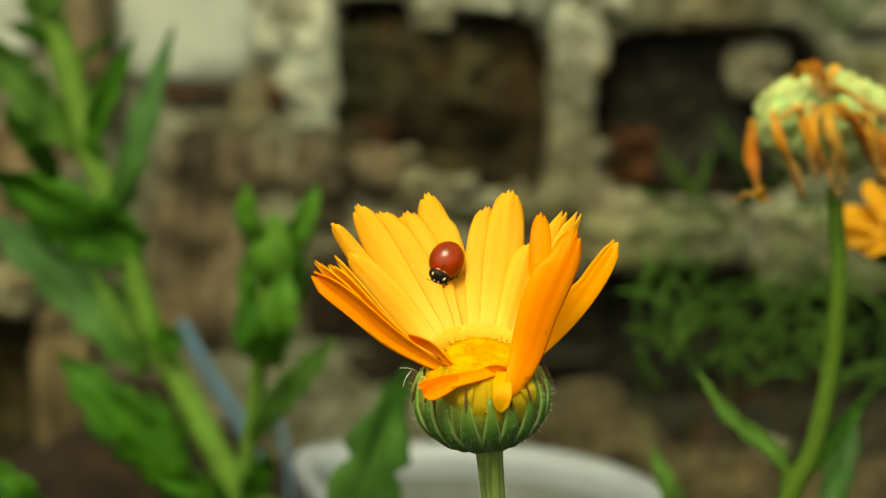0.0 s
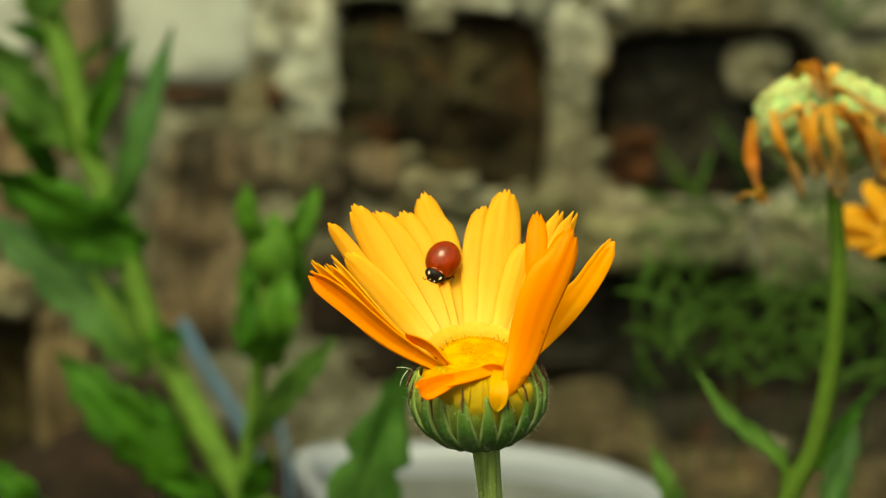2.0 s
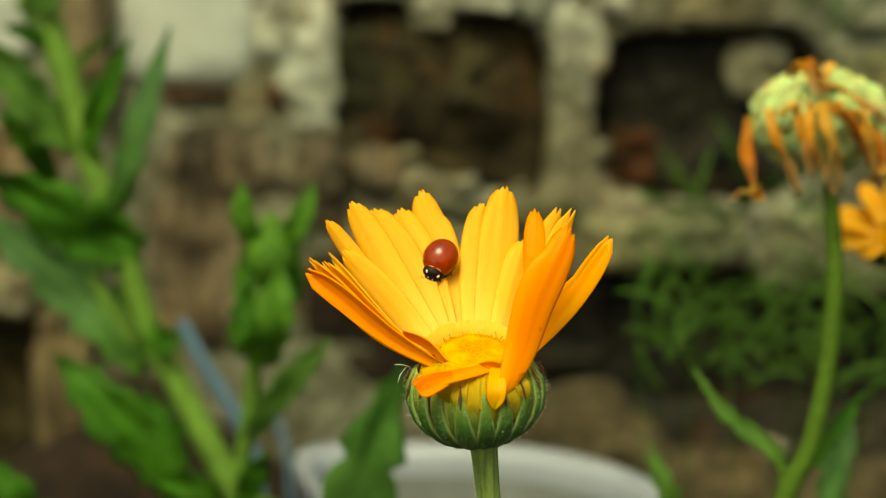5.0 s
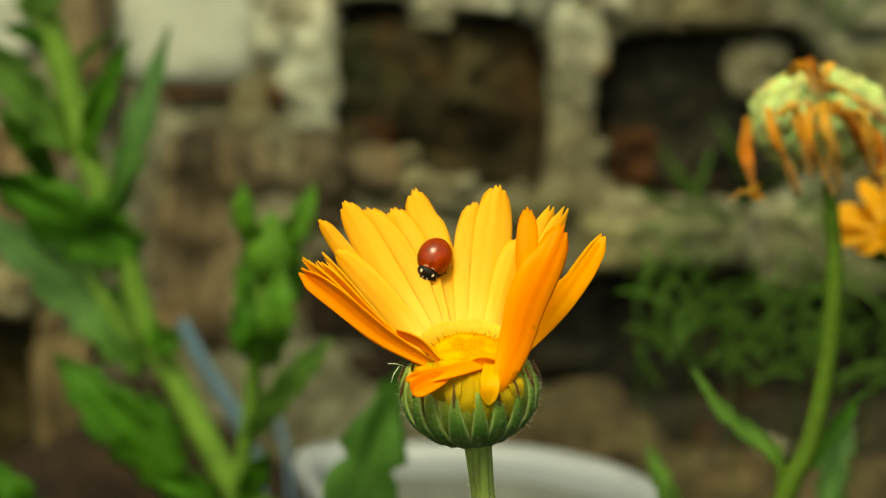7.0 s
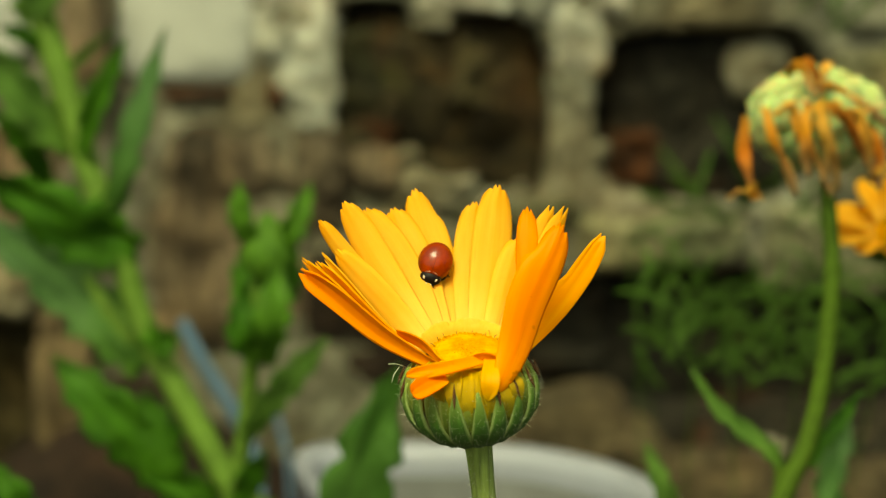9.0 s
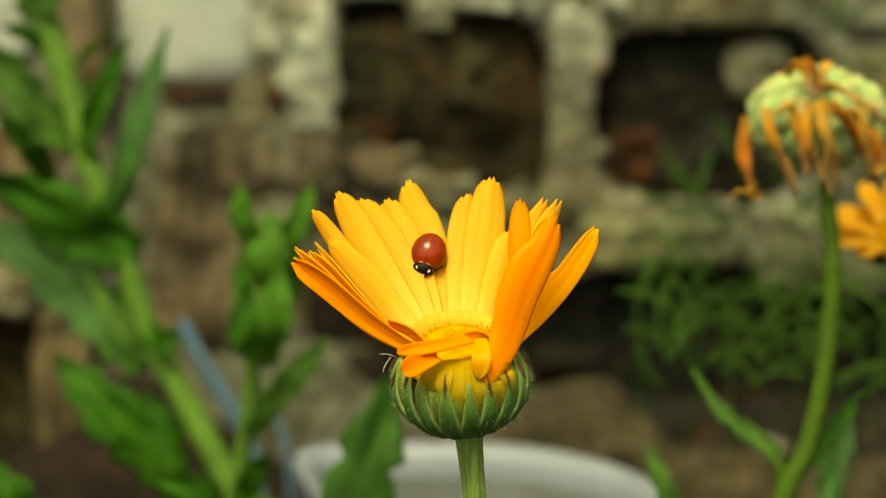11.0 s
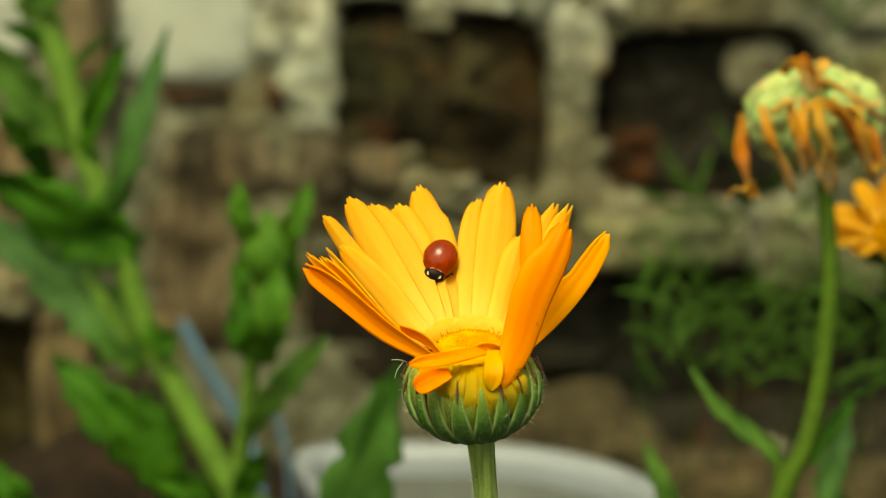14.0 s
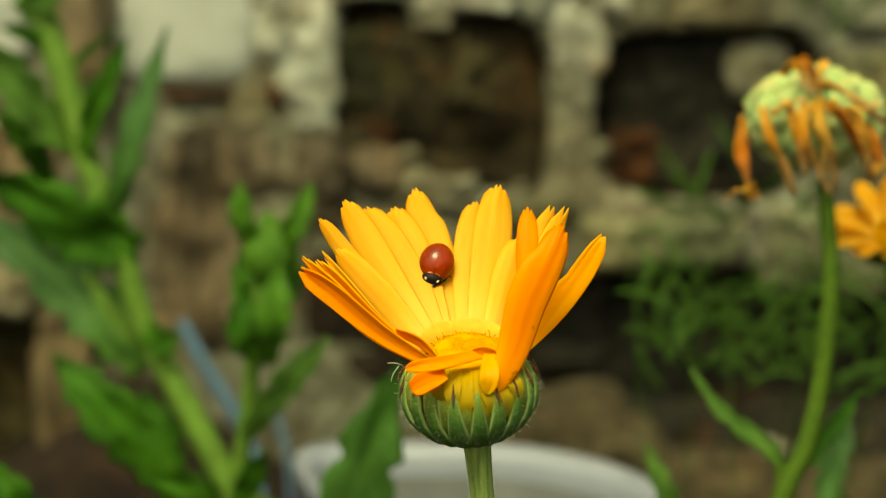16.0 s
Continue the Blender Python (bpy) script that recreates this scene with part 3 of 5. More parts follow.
alone("wooden_stake", block(*(-0.1564, 0.2936, 0.0098, 0.0252), WALL_Y - 0.03, 0.02, 82, 0.003, 10, 0.002), WOOD_LIGHT, "light brown weathered wooden batten on the wall", "stake")
bm = bmesh.new()
tube(bm, [(-0.0911, 0.6012, 0.2062), (-0.0838, 0.589, 0.1973), (-0.0742, 0.5766, 0.1869), (-0.066, 0.5645, 0.1779), (-0.0612, 0.5568, 0.1658), (-0.0598, 0.549, 0.153), (-0.0607, 0.5444, 0.1313)], [0.0026, 0.0031, 0.0022], 24, 8, 0, 0.5)
alone("plastic_strap", bm, STRAP, "dull blue plastic strap bent down to the soil", "strap", "plastic straps")
bm = bmesh.new()
tube(bm, [(-0.0603, 0.5958, 0.1811), (-0.058, 0.5944, 0.1744), (-0.055, 0.5876, 0.1663), (-0.0528, 0.5806, 0.1575), (-0.0522, 0.5741, 0.1271)], [0.0010, 0.0013, 0.0010], 20, 8, 0, 0.5)
alone("plastic_strap", bm, STRAP, "short dull blue plastic strap stuck in the soil", "strap", "plastic straps")


def lathe(bm, profile, seg=64):
    rings = [[bm.verts.new((r * math.cos(a), r * math.sin(a), z)) for a in (2 * math.pi * j / seg for j in range(seg))] for r, z in profile]
    for r0, r1 in zip(rings, rings[1:]):
        for j in range(seg):
            bm.faces.new((r0[j], r0[(j + 1) % seg], r1[(j + 1) % seg], r1[j]))
    return bm


POT_AT = Vector((0.0025, 0.4735, 0.1828))
pot = thing("flower_pot", (POT_AT.x, POT_AT.y, 0.0), "round white plastic pot standing on the soil", "pot")
pz = POT_AT.z


def pot_part(name, profile, material, label="", seg=64):
    bm = lathe(bmesh.new(), profile, seg)
    for v in bm.verts:
        if v.co.x < 0:                  # one side is squeezed flat and bent in
            r, a = math.hypot(v.co.x, v.co.y), math.atan2(v.co.y, v.co.x)
            k = (abs(math.cos(a) / 0.765) ** 7 + abs(math.sin(a)) ** 7) ** (-1 / 7)
            x, y = r * k * math.cos(a), r * k * math.sin(a)
            v.co.x, v.co.y = x + min(0.02, max(0.0, 0.056 - y) * 0.32) * min(1.0, -x / 0.04), y
    bm.transform(Matrix.Translation((POT_AT.x, POT_AT.y, 0)))
    return part(name, bm, material, pot, label)


pot_part("body", [(0.0, 0.004), (0.045, 0.002), (0.048, 0.006), (0.064, pz - 0.02), (0.064, pz - 0.012)], POT)
pot_part("rim", [(0.0625, pz - 0.013), (0.0665, pz - 0.012), (0.0675, pz - 0.002), (0.0665, pz), (0.0625, pz - 0.0005), (0.0605, pz - 0.002),
                 (0.0600, pz - 0.0065), (0.0598, pz - 0.0095)], POT, "rolled white rim")
pot_part("inner_wall", [(0.0599, pz - 0.0092), (0.0590, pz - 0.02), (0.057, pz - 0.05), (0.053, pz - 0.10)], POT_INNER, "grey inner wall")
pot_part("potting_soil", [(0.0, pz - 0.092), (0.03, pz - 0.090), (0.0555, pz - 0.093)], SOIL, "", 32)


# ---- the marigold in focus: built in millimetres from the top of its stem ----
HEAD = Vector((0.0062, 0.231, 0.283))
marigold = thing("marigold", (HEAD.x + 0.012, HEAD.y + 0.004, 0.0), "orange marigold flower half open on a hairy green stem", "flower")


def petal(pts, width, roll=0, cup=0.6, material=None, label="", **kw):
    kw.setdefault("seed", int(abs(pts[-1][0] * 13 + pts[-1][2] * 7)) % 97)
    return part("petal", place_mm(blade(pts, width, roll, cup, **kw), HEAD), material or PETAL, marigold, label, thick=0.00022)


# back row, inner faces to the light
petal([(-7.17, 5.73, 12.54), (-15.07, 10.48, 20.46), (-21.71, 11.34, 29.3)], 2.6, -10, -0.6)
petal([(-6.54, 3.64, 12.31), (-12.18, 7.89, 17.86), (-19.3, 9.48, 25.36)], 3.9, -12, -0.6, claw=0.6)
petal([(-6.16, 6.76, 12.58), (-12.59, 12.68, 21.17), (-18.53, 15.8, 31.02)], 4.4, -6, -0.7, claw=0.6)
petal([(-5.37, 7.8, 12.62), (-9.76, 14.63, 20.73), (-15.6, 18.53, 29.45)], 5.3, -4, -0.6, teeth=4, claw=0.6)
petal([(-4.74, 7.83, 12.78), (-7.92, 15.6, 20.51), (-11.69, 20.51, 29.15)], 5.4, -3, -0.5, teeth=4, claw=0.65)
petal([(-3.79, 8.83, 12.67), (-5.18, 17.72, 20.85), (-8.61, 23.04, 31.43)], 5.6, 0, -0.8, teeth=4, claw=0.6, notch=(0.76, 1, 0.22))
petal([(-1.03, 8.89, 12.98), (-0.74, 16.75, 21.07), (0.2, 20.66, 29.87)], 4.7, 2, -0.6, claw=0.7)
petal([(0.39, 8.89, 12.98), (2.13, 15.77, 21.29), (3.5, 20.18, 32.43)], 5.7, 6, -0.8, claw=0.55)
petal([(1.94, 7.86, 12.93), (3.98, 13.16, 18.61), (6.16, 16.61, 25.23)], 3.8, 10, -0.8, claw=0.6)
petal([(3.23, 6.83, 12.88), (7.07, 11.54, 20.62), (11.0, 14.63, 30.6)], 3.2, 18, -0.6, teeth=2, tooth=0.09)
petal([(3.58, 5.8, 12.84), (7.98, 9.59, 21.08), (12.9, 11.68, 31.0)], 3.1, 24, -0.5, teeth=2, tooth=0.1)
petal([(4.8, 2.48, 11.4), (11.3, 5.18, 19.0), (17.6, 6.98, 27.9)], 4.5, 0, 0.15, PETAL_MID, teeth=2, notch=(0.56, -1, 0.5))
# left bundle, seen from outside
petal([(-7.31, 2.48, 11.67), (-13.5, 4.57, 16.69), (-21.29, 7.48, 25.55)], 1.5, -40, 0.3, tooth=0.1)
petal([(-7.68, 0.47, 11.83), (-14.82, 2.6, 17.04), (-21.95, 4.29, 24.98)], 3.7, -36, 0.6, PETAL_MID, tooth=0.1)
petal([(-7.3, -0.54, 11.88), (-14.75, 0.53, 16.94), (-23.86, 3.41, 25.65)], 3.4, -38, 0.7, PETAL_MID, tooth=0.12)
petal([(-5.78, -1.6, 11.71), (-12.59, -0.75, 15.71), (-19.25, 0.38, 21.04), (-24.1, 2.08, 24.22)], 3.3, -32, 0.9, PETAL_OUT, tooth=0.1, teeth=2)
petal([(-5.03, -3.39, 12.92), (-7.67, -1.91, 15.08), (-10.93, -0.62, 16.3)], 2.0, -60, 0.4, PETAL_OUT, teeth=2)
# right front, rolled inwards, seen from outside
petal([(2.2, -9.0, 10.0), (3.4, -8.0, 12.2), (4.85, -6.2, 15.51), (6.5, -5.2, 21.04), (8.3, -4.0, 24.95), (10.0, -2.5, 28.06), (11.27, -0.8, 30.82)], 5.7, 14, -0.9, PETAL_OUT, claw=0.2, tooth=0.05, notch=(0.70, -1, 0.35))
petal([(5.9, -5.5, 18.5), (6.3, -4.6, 23.0), (6.6, -2.2, 28.5), (6.77, 0.6, 32.75)], 2.8, -6, -0.4, PETAL_OUT, claw=0.2, teeth=3, tooth=0.06)
# the one folded down across the front: its claw, the folded band and a hanging lobe; both stir in the wind
def joined(*blades):
    bm = bmesh.new()
    for one in blades:
        me = bpy.data.meshes.new("tmp")
        one.to_mesh(me)
        one.free()
        bm.from_mesh(me)
        bpy.data.meshes.remove(me)
    return bm


band = joined(blade([(2.27, -4.94, 12.82), (-1.36, -7.54, 12.63), (-5.43, -9.65, 12.33), (-9.6, -9.77, 11.76)], 1.9, 45, 0.6, teeth=2, curl=-30, claw=0.7, seed=3),
              blade([(-1.69, -5.58, 12.23), (0.58, -6.44, 13.01), (2.6, -6.06, 12.36)], 2.0, 30, 0.3, teeth=2, seed=5))
folded = part("folded_petal", place_mm(band, HEAD), PETAL_OUT, marigold, "orange petal folded over the front of the cup", thick=0.00022)
part("petal_claw", place_mm(blade([(1.5, -6.8, 12.9), (1.5, -9.7, 10.9), (1.2, -9.7, 8.2)], 2.5, 0, 0.3, "strap", seed=8), HEAD), PETAL_CLAW, folded, "yellow foot of the folded petal", thick=0.00022)
lobe = part("hanging_lobe", place_mm(blade([(-4.18, -9.1, 12.48), (-6.67, -10.73, 12.04), (-8.71, -10.97, 10.9)], 2.7, 10, 0.5, teeth=2, claw=0.5, seed=4), HEAD),
            PETAL_RED, marigold, "curled end of the folded petal", thick=0.00022)
# pale claws of the petals standing round the calyx
for i in range(30):
    a = 2 * math.pi * i / 30
    c, d = math.cos(a), math.sin(a)
    petal([(7.3 * c - 0.6, 7.3 * d, 4.6 + c), (7.7 * c - 0.8, 7.7 * d, 7.8 + c), (7.4 * c - 1.0, 7.4 * d - 0.2, 10.4 + c), (5.4 * c - 1.1, 5.4 * d - 0.4, 12.4)], 2.1, 0, 0.4, CLAW, claw=0.8, tooth=0.0, facing=(c, d, 0.25), seed=i)

# claws of the lost front petals, lying over the calyx below the fold
for a, low, wide in ((-118, 9.1, 2.4), (-105, 8.5, 2.3), (-96, 7.8, 2.7), (-83, 7.6, 2.4), (-74, 8.1, 2.7), (-61, 8.3, 2.2), (-52, 9.1, 2.4)):
    c, d = math.cos(radians(a)), math.sin(radians(a))
    petal([(8.8 * c - 0.6, 8.8 * d, low - 2.4), (9.5 * c - 0.7, 9.5 * d, low), (9.45 * c - 0.9, 9.45 * d, low + 1.5), (8.4 * c - 1.0, 8.4 * d, 11.3), (6.2 * c - 1.0, 6.2 * d, 12.5)], wide, 0, 0.25, CLAW, claw=0.35, tooth=0.0, facing=(c, d, 0.2), seed=int(-a))

# disc of small florets
DC = Vector((-1.18, 1.61, 12.39))
tilt = Euler((radians(14), 0, 0)).to_matrix()
bm = bmesh.new()
rnd = random.Random(11)
for i in range(1500):
    r, a = 5.3 * math.sqrt((i + 0.5) / 1500), i * 2.39996
    h = 0.9 - 0.9 * (r / 5.3) ** 2 + (0.25 if r > 4.2 else 0)
    ball(bm, DC + tilt @ Vector((r * math.cos(a) + rnd.gauss(0, 0.12), r * math.sin(a) + rnd.gauss(0, 0.12), h + rnd.gauss(0, 0.06))), rnd.uniform(0.10, 0.18), 1, (1, 1, 1.2), tilt)
ball(bm, DC, 1, 4, (5.35, 5.35, 0.95), tilt)
part("disc", place_mm(bm, HEAD), DISC, marigold, "crowded yellow disc florets")["kind"] = "stuff"
# short golden tubes of the inner ray florets standing behind the disc
for i in range(13):
    a = radians(2 + i * 14.6 + rnd.uniform(-5, 5))
    c, d = math.cos(a), math.sin(a)
    p = [DC + tilt @ Vector((r * c, r * d, h)) for r, h in ((4.9, 0.0), (5.9, 1.2), (6.8, rnd.uniform(1.3, 2.2)))]
    petal(p, 3.6, 0, 0.1, PETAL_TUBE, claw=0.85, teeth=3, tooth=0.05, facing=(-c * 0.8, -d, 0.5), seed=i + 40)
for i in range(13):
    a = radians(rnd.uniform(12, 168))
    b0 = DC + tilt @ Vector((rnd.uniform(4.0, 5.3) * math.cos(a), rnd.uniform(4.0, 5.3) * math.sin(a), 0.5))
    d = tilt @ Vector((math.cos(a) * 0.3 + rnd.uniform(-0.3, 0.3), math.sin(a) * 0.3, rnd.uniform(0.3, 0.8)))
    bm = tube(bmesh.new(), [b0, b0 + d * 0.6, b0 + d + Vector((rnd.uniform(-0.15, 0.15), -0.1, 0))], [0.04, 0.055], 4, 5)
    part("style", place_mm(bm, HEAD), STYLE, marigold, "thin brown style")

bm = lathe(bmesh.new(), [(7.9, 9.6), (7.2, 11.2), (5.6, 12.0), (5.0, 12.2), (0.05, 12.2)], 40)
bm.transform(Matrix.Translation((-1.1, -0.3, 0)))
part("disc_base", place_mm(bm, HEAD), DISC, marigold, "yellow base of the disc")

# calyx: fleshy cup with two rows of bracts
PROFILE = [(1.4, 1.7), (4.6, 2.0), (7.1, 3.5), (8.6, 5.6), (9.15, 8.0), (8.9, 10.1), (8.0, 11.8)]


def rim_at(s):
    s = min(max(s, 0), 0.9999) * (len(PROFILE) - 1)
    k = int(s)
    (r0, z0), (r1, z1) = PROFILE[k], PROFILE[k + 1]
    return r0 + (r1 - r0) * (s - k), z0 + (z1 - z0) * (s - k)


lean = Matrix.Translation((-0.4, 0, 0)) @ Euler((radians(4), radians(-4.5), 0)).to_matrix().to_4x4()
bm = bmesh.new()
prof = [rim_at(i / 20) for i in range(21)]
lathe(bm, [(max(0.05, r - 0.5 - 1.6 * max(0, min(1, (z - 4) / 4))), z) for r, z in prof] + [(6.8, 11.2), (4.5, 11.0), (0.1, 10.8)], 40)
for v in bm.verts:
    v.co = lean @ v.co
part("receptacle", place_mm(bm, HEAD), CUP, marigold, "yellow-green fleshy cup")
hairs = bmesh.new()
rnd = random.Random(5)
for row, (count, out, tall, wide) in enumerate(((20, -0.35, 1.10, 3.2), (19, 0.05, 0.96, 2.4))):
    for i in range(count):
        a0 = 2 * math.pi * (i + 0.5 * row + rnd.uniform(-0.12, 0.12)) / count
        top, girth = tall * rnd.uniform(0.86, 1.06), rnd.uniform(0.85, 1.12)
        bm = bmesh.new()
        uvl = bm.loops.layers.uv.new("UVMap")
        grid = []
        n, m = 14, 10
        for j in range(m + 1):
            u = j / m * 2 - 1
            col = []
            for k in range(n + 1):
                s = k / n
                r, z = rim_at(s * top)
                w = wide * (0.6 + 0.4 * math.sin(min(s * 2.6, 1) * math.pi / 2)) * (1 - max(0, (s - (0.42 if row else 0.7)) / (0.58 if row else 0.3)) ** 1.3 * 0.95) * girth
                keel = (0.4, 0.95)[row] * (math.sqrt(max(0.0, 1 - (u * 0.97) ** 2)) + 0.35 * max(0, abs(u) - 0.86) + 0.05 * math.cos(u * 9)) * (1 - 0.7 * s)
                rr = r + out * (1 - 0.6 * s) + keel - 0.25
                ang = a0 + u * w / 2 / max(r, 2.0)
                z -= (0.1, 0.4)[row] * math.exp(-((s - 0.16) / 0.12) ** 2) * math.sqrt(max(0.0, 1 - u * u)) * girth
                col.append(bm.verts.new(lean @ Vector((rr * math.cos(ang), rr * math.sin(ang), z))))
            grid.append(col)
        for j in range(m):
            for k in range(n):
                fc = bm.faces.new((grid[j][k], grid[j + 1][k], grid[j + 1][k + 1], grid[j][k + 1]))
                for lp, (p, q) in zip(fc.loops, ((j, k), (j + 1, k), (j + 1, k + 1), (j, k + 1))):
                    lp[uvl].uv = (p / m, q / n)
        bract = part("bract", place_mm(bm, HEAD), BRACT if row else BRACT_PALE, marigold, thick=0.0003)
        r, z = rim_at(top * 1.06)
        tip = lean @ Vector(((r + out + 0.55) * math.cos(a0), (r + out + 0.55) * math.sin(a0), z))
        r, z = rim_at(top * 0.80)
        low = lean @ Vector(((r + out + 0.62) * math.cos(a0), (r + out + 0.62) * math.sin(a0), z))
        if rnd.random() < (0.1, 0.75)[row]:
            bm = tube(bmesh.new(), [low, (low + tip) / 2, tip + (tip - low) * 0.15], [0.05, 0.25, 0.03], 6, 6)
            part("bract_tip", place_mm(bm, HEAD), BRACT_TIP, marigold, "dry brown bract tip")
        for _ in range(80):
            s = rnd.uniform(0.1, 0.97) * top
            r, z = rim_at(s)
            r2, z2 = rim_at(min(1, s + 0.03))
            a = a0 + rnd.uniform(-0.12, 0.12)
            nrm = Vector(((z2 - z) * math.cos(a), (z2 - z) * math.sin(a), -(r2 - r))).normalized()
            q0 = Vector(((r + out + (0.1, 0.68)[row] * (1 - 0.75 * s)) * math.cos(a), (r + out + (0.1, 0.68)[row] * (1 - 0.75 * s)) * math.sin(a), z))
            q1 = q0 + (nrm + Vector((rnd.gauss(0, 0.3), rnd.gauss(0, 0.3), rnd.gauss(0.1, 0.3)))) * rnd.uniform(0.25, 0.62)
            tube(hairs, [lean @ q0, lean @ q1], [0.010, 0.005], 1, 3)
for _ in range(1300):
    s = rnd.uniform(0, 14)
    a = rnd.uniform(0, 2 * math.pi)
    c = Vector((0.095 * s, 0.03 * s, -s))
    q0 = c + Vector((math.cos(a), math.sin(a), 0)) * 1.5
    q1 = q0 + Vector((math.cos(a), math.sin(a), rnd.gauss(-0.1, 0.4))) * rnd.uniform(0.2, 0.55)
    tube(hairs, [q0, q1], [0.012, 0.006], 1, 3)
part("down", place_mm(hairs, HEAD), HAIR, marigold, "fine pale glandular hairs")["kind"] = "stuff"
for pts in ([(-9.97, 0.31, 11.09), (-10.95, -0.59, 11.66), (-12.01, -0.59, 11.66)], [(-10.51, 0.3, 11.01), (-11.27, 0.07, 9.97), (-11.58, -0.15, 8.92)]):
    part("hair", place_mm(tube(bmesh.new(), pts, [0.07, 0.04], 6, 4), HEAD), HAIR, marigold, "long pale hair")
stem = tube(bmesh.new(), [HEAD + Vector((-0.0002, 0, 0.0022)), HEAD + Vector((0.0006, 0.0002, -0.006)), HEAD + Vector((0.0028, 0.0012, -0.03)),
                          HEAD + Vector((0.0085, 0.003, -0.12)), (HEAD.x + 0.012, HEAD.y + 0.004, -0.01)], [0.0020, 0.00155, 0.0016, 0.0022, 0.003], 60, 28)
for v in stem.verts:                    # ribs along it, winding a little
    drop = max(0.0, HEAD.z - v.co.z)
    c = HEAD + Vector((0.095, 0.03, 0)) * min(drop, 0.03)
    a = math.atan2(v.co.y - c.y, v.co.x - c.x) + drop * 25
    if drop < 0.04:
        v.co += Vector((v.co.x - c.x, v.co.y - c.y, 0)) * 0.09 * math.cos(a * 7)
part("stem", stem, STEM, marigold, "ribbed green stem")

# ---- ladybird on an inner petal; axis towards its head, local z away from the petal ----
BUG = Vector((0.0004, 0.2465, 0.3057))
ladybird = thing("ladybird", BUG, "glossy red-brown ladybird with black and cream head on a petal", "beetle")
head_way = Vector((-0.0007, 0.244, 0.3041)) - BUG
up = Vector((0.10, -0.88, 0.46)).normalized()
fwd = (head_way - up * head_way.dot(up)).normalized()
side = fwd.cross(up)
TURN = Matrix((side, fwd, up)).transposed().to_4x4()


def bug_part(name, bm, material, label="", parent=None):
    bm.transform(Matrix.Translation(BUG) @ TURN @ Matrix.Scale(0.00106, 4))
    return part(name, bm, material, parent or ladybird, label)


for sgn in (-1, 1):
    bm = bmesh.new()
    bmesh.ops.create_uvsphere(bm, u_segments=32, v_segments=20, radius=1)
    for v in bm.verts:
        p = v.co
        v.co = Vector((p.x * 2.38, p.y * 2.7 - 0.32, max(p.z, -0.25) * 2.0 - 0.15))
    bmesh.ops.bisect_plane(bm, geom=bm.verts[:] + bm.edges[:] + bm.faces[:], plane_co=(0.012 * sgn, 0, 0), plane_no=(-sgn, 0, 0), clear_outer=True)
    bug_part("wing_case", bm, SHELL, "glossy red-brown wing case")
bm = bmesh.new()
ball(bm, (0, 0.1, -0.5), 1, 3, (2.3, 2.6, 0.5))
bug_part("abdomen", bm, BLACK)
bm = bmesh.new()
ball(bm, (0, 2.1, 0.12), 1, 3, (1.48, 0.98, 1.05))
thorax = bug_part("thorax", bm, BLACK, "black shield behind the head")
for sgn in (-1, 1):
    bm = bmesh.new()
    ball(bm, (0.82 * sgn, 2.46, 0.82), 1, 2, (0.16, 0.26, 0.12), Euler((-0.4, 0.5 * sgn, 0.35 * sgn)).to_matrix())
    bug_part("marking", bm, CREAM, "cream side patch", thorax)
    bm = tube(bmesh.new(), [(0.10 * sgn, 1.62, 1.21), (0.45 * sgn, 1.60, 1.16), (0.85 * sgn, 1.70, 0.98)], [0.02, 0.05, 0.02], 6, 6)
    bug_part("marking", bm, CREAM, "thin cream rear edge", thorax)
    bm = tube(bmesh.new(), [(1.25 * sgn, 1.92, 0.58), (1.31 * sgn, 2.2, 0.48), (1.13 * sgn, 2.56, 0.46)], [0.03, 0.055, 0.03], 8, 6)
    bug_part("marking", bm, CREAM, "thin cream side edge", thorax)
bm = bmesh.new()
ball(bm, (0, 2.84, -0.05), 1, 3, (0.74, 0.48, 0.58))
bhead = bug_part("head", bm, BLACK)
for sgn in (-1, 1):
    bm = bmesh.new()
    ball(bm, (0.31 * sgn, 3.08, 0.46), 0.095, 2)
    bug_part("marking", bm, CREAM, "cream spot between the eyes", bhead)
    bm = bmesh.new()
    ball(bm, (0.60 * sgn, 3.0, 0.18), 0.21, 2)
    bug_part("eye", bm, BLACK, parent=bhead)
    bm = tube(bmesh.new(), [(0.5 * sgn, 3.12, 0.0), (0.95 * sgn, 3.32, 0.0), (1.3 * sgn, 3.2, -0.15)], [0.07, 0.06, 0.11], 6, 5)
    bug_part("antenna", bm, STYLE, parent=bhead)
    for y, reach, back in ((2.2, 1.6, 0.6), (0.9, 2.25, 0.1), (-0.7, 2.15, -0.4)):
        bm = tube(bmesh.new(), [(1.2 * sgn, y, -0.5), ((reach - 0.4) * sgn, y + back * 0.5, -0.25), (reach * sgn, y + back * 0.8, -0.7), ((reach + 0.2) * sgn, y + back, -0.8)],
                  [0.16, 0.13, 0.09, 0.05], 8, 6)
        bug_part("leg", bm, BLACK)


# ---- plants with leaves ----
def plant(name, root, label, category="plant"):
    return thing(name, (root[0], root[1], 0.0), label, category)


def leaf(owner, pts, width, roll=0, fold=0.002, material=None, shape="leaf", **kw):
    kw.setdefault("seed", int(abs(pts[-1][0] * 9001 + pts[-1][2] * 7001)) % 97)
    kw.setdefault("wavy", width * 0.22)
    return part("leaf", blade(pts, width, roll, fold, shape, 3, 20, 8, **kw), material or LEAF, owner, thick=0.0004)


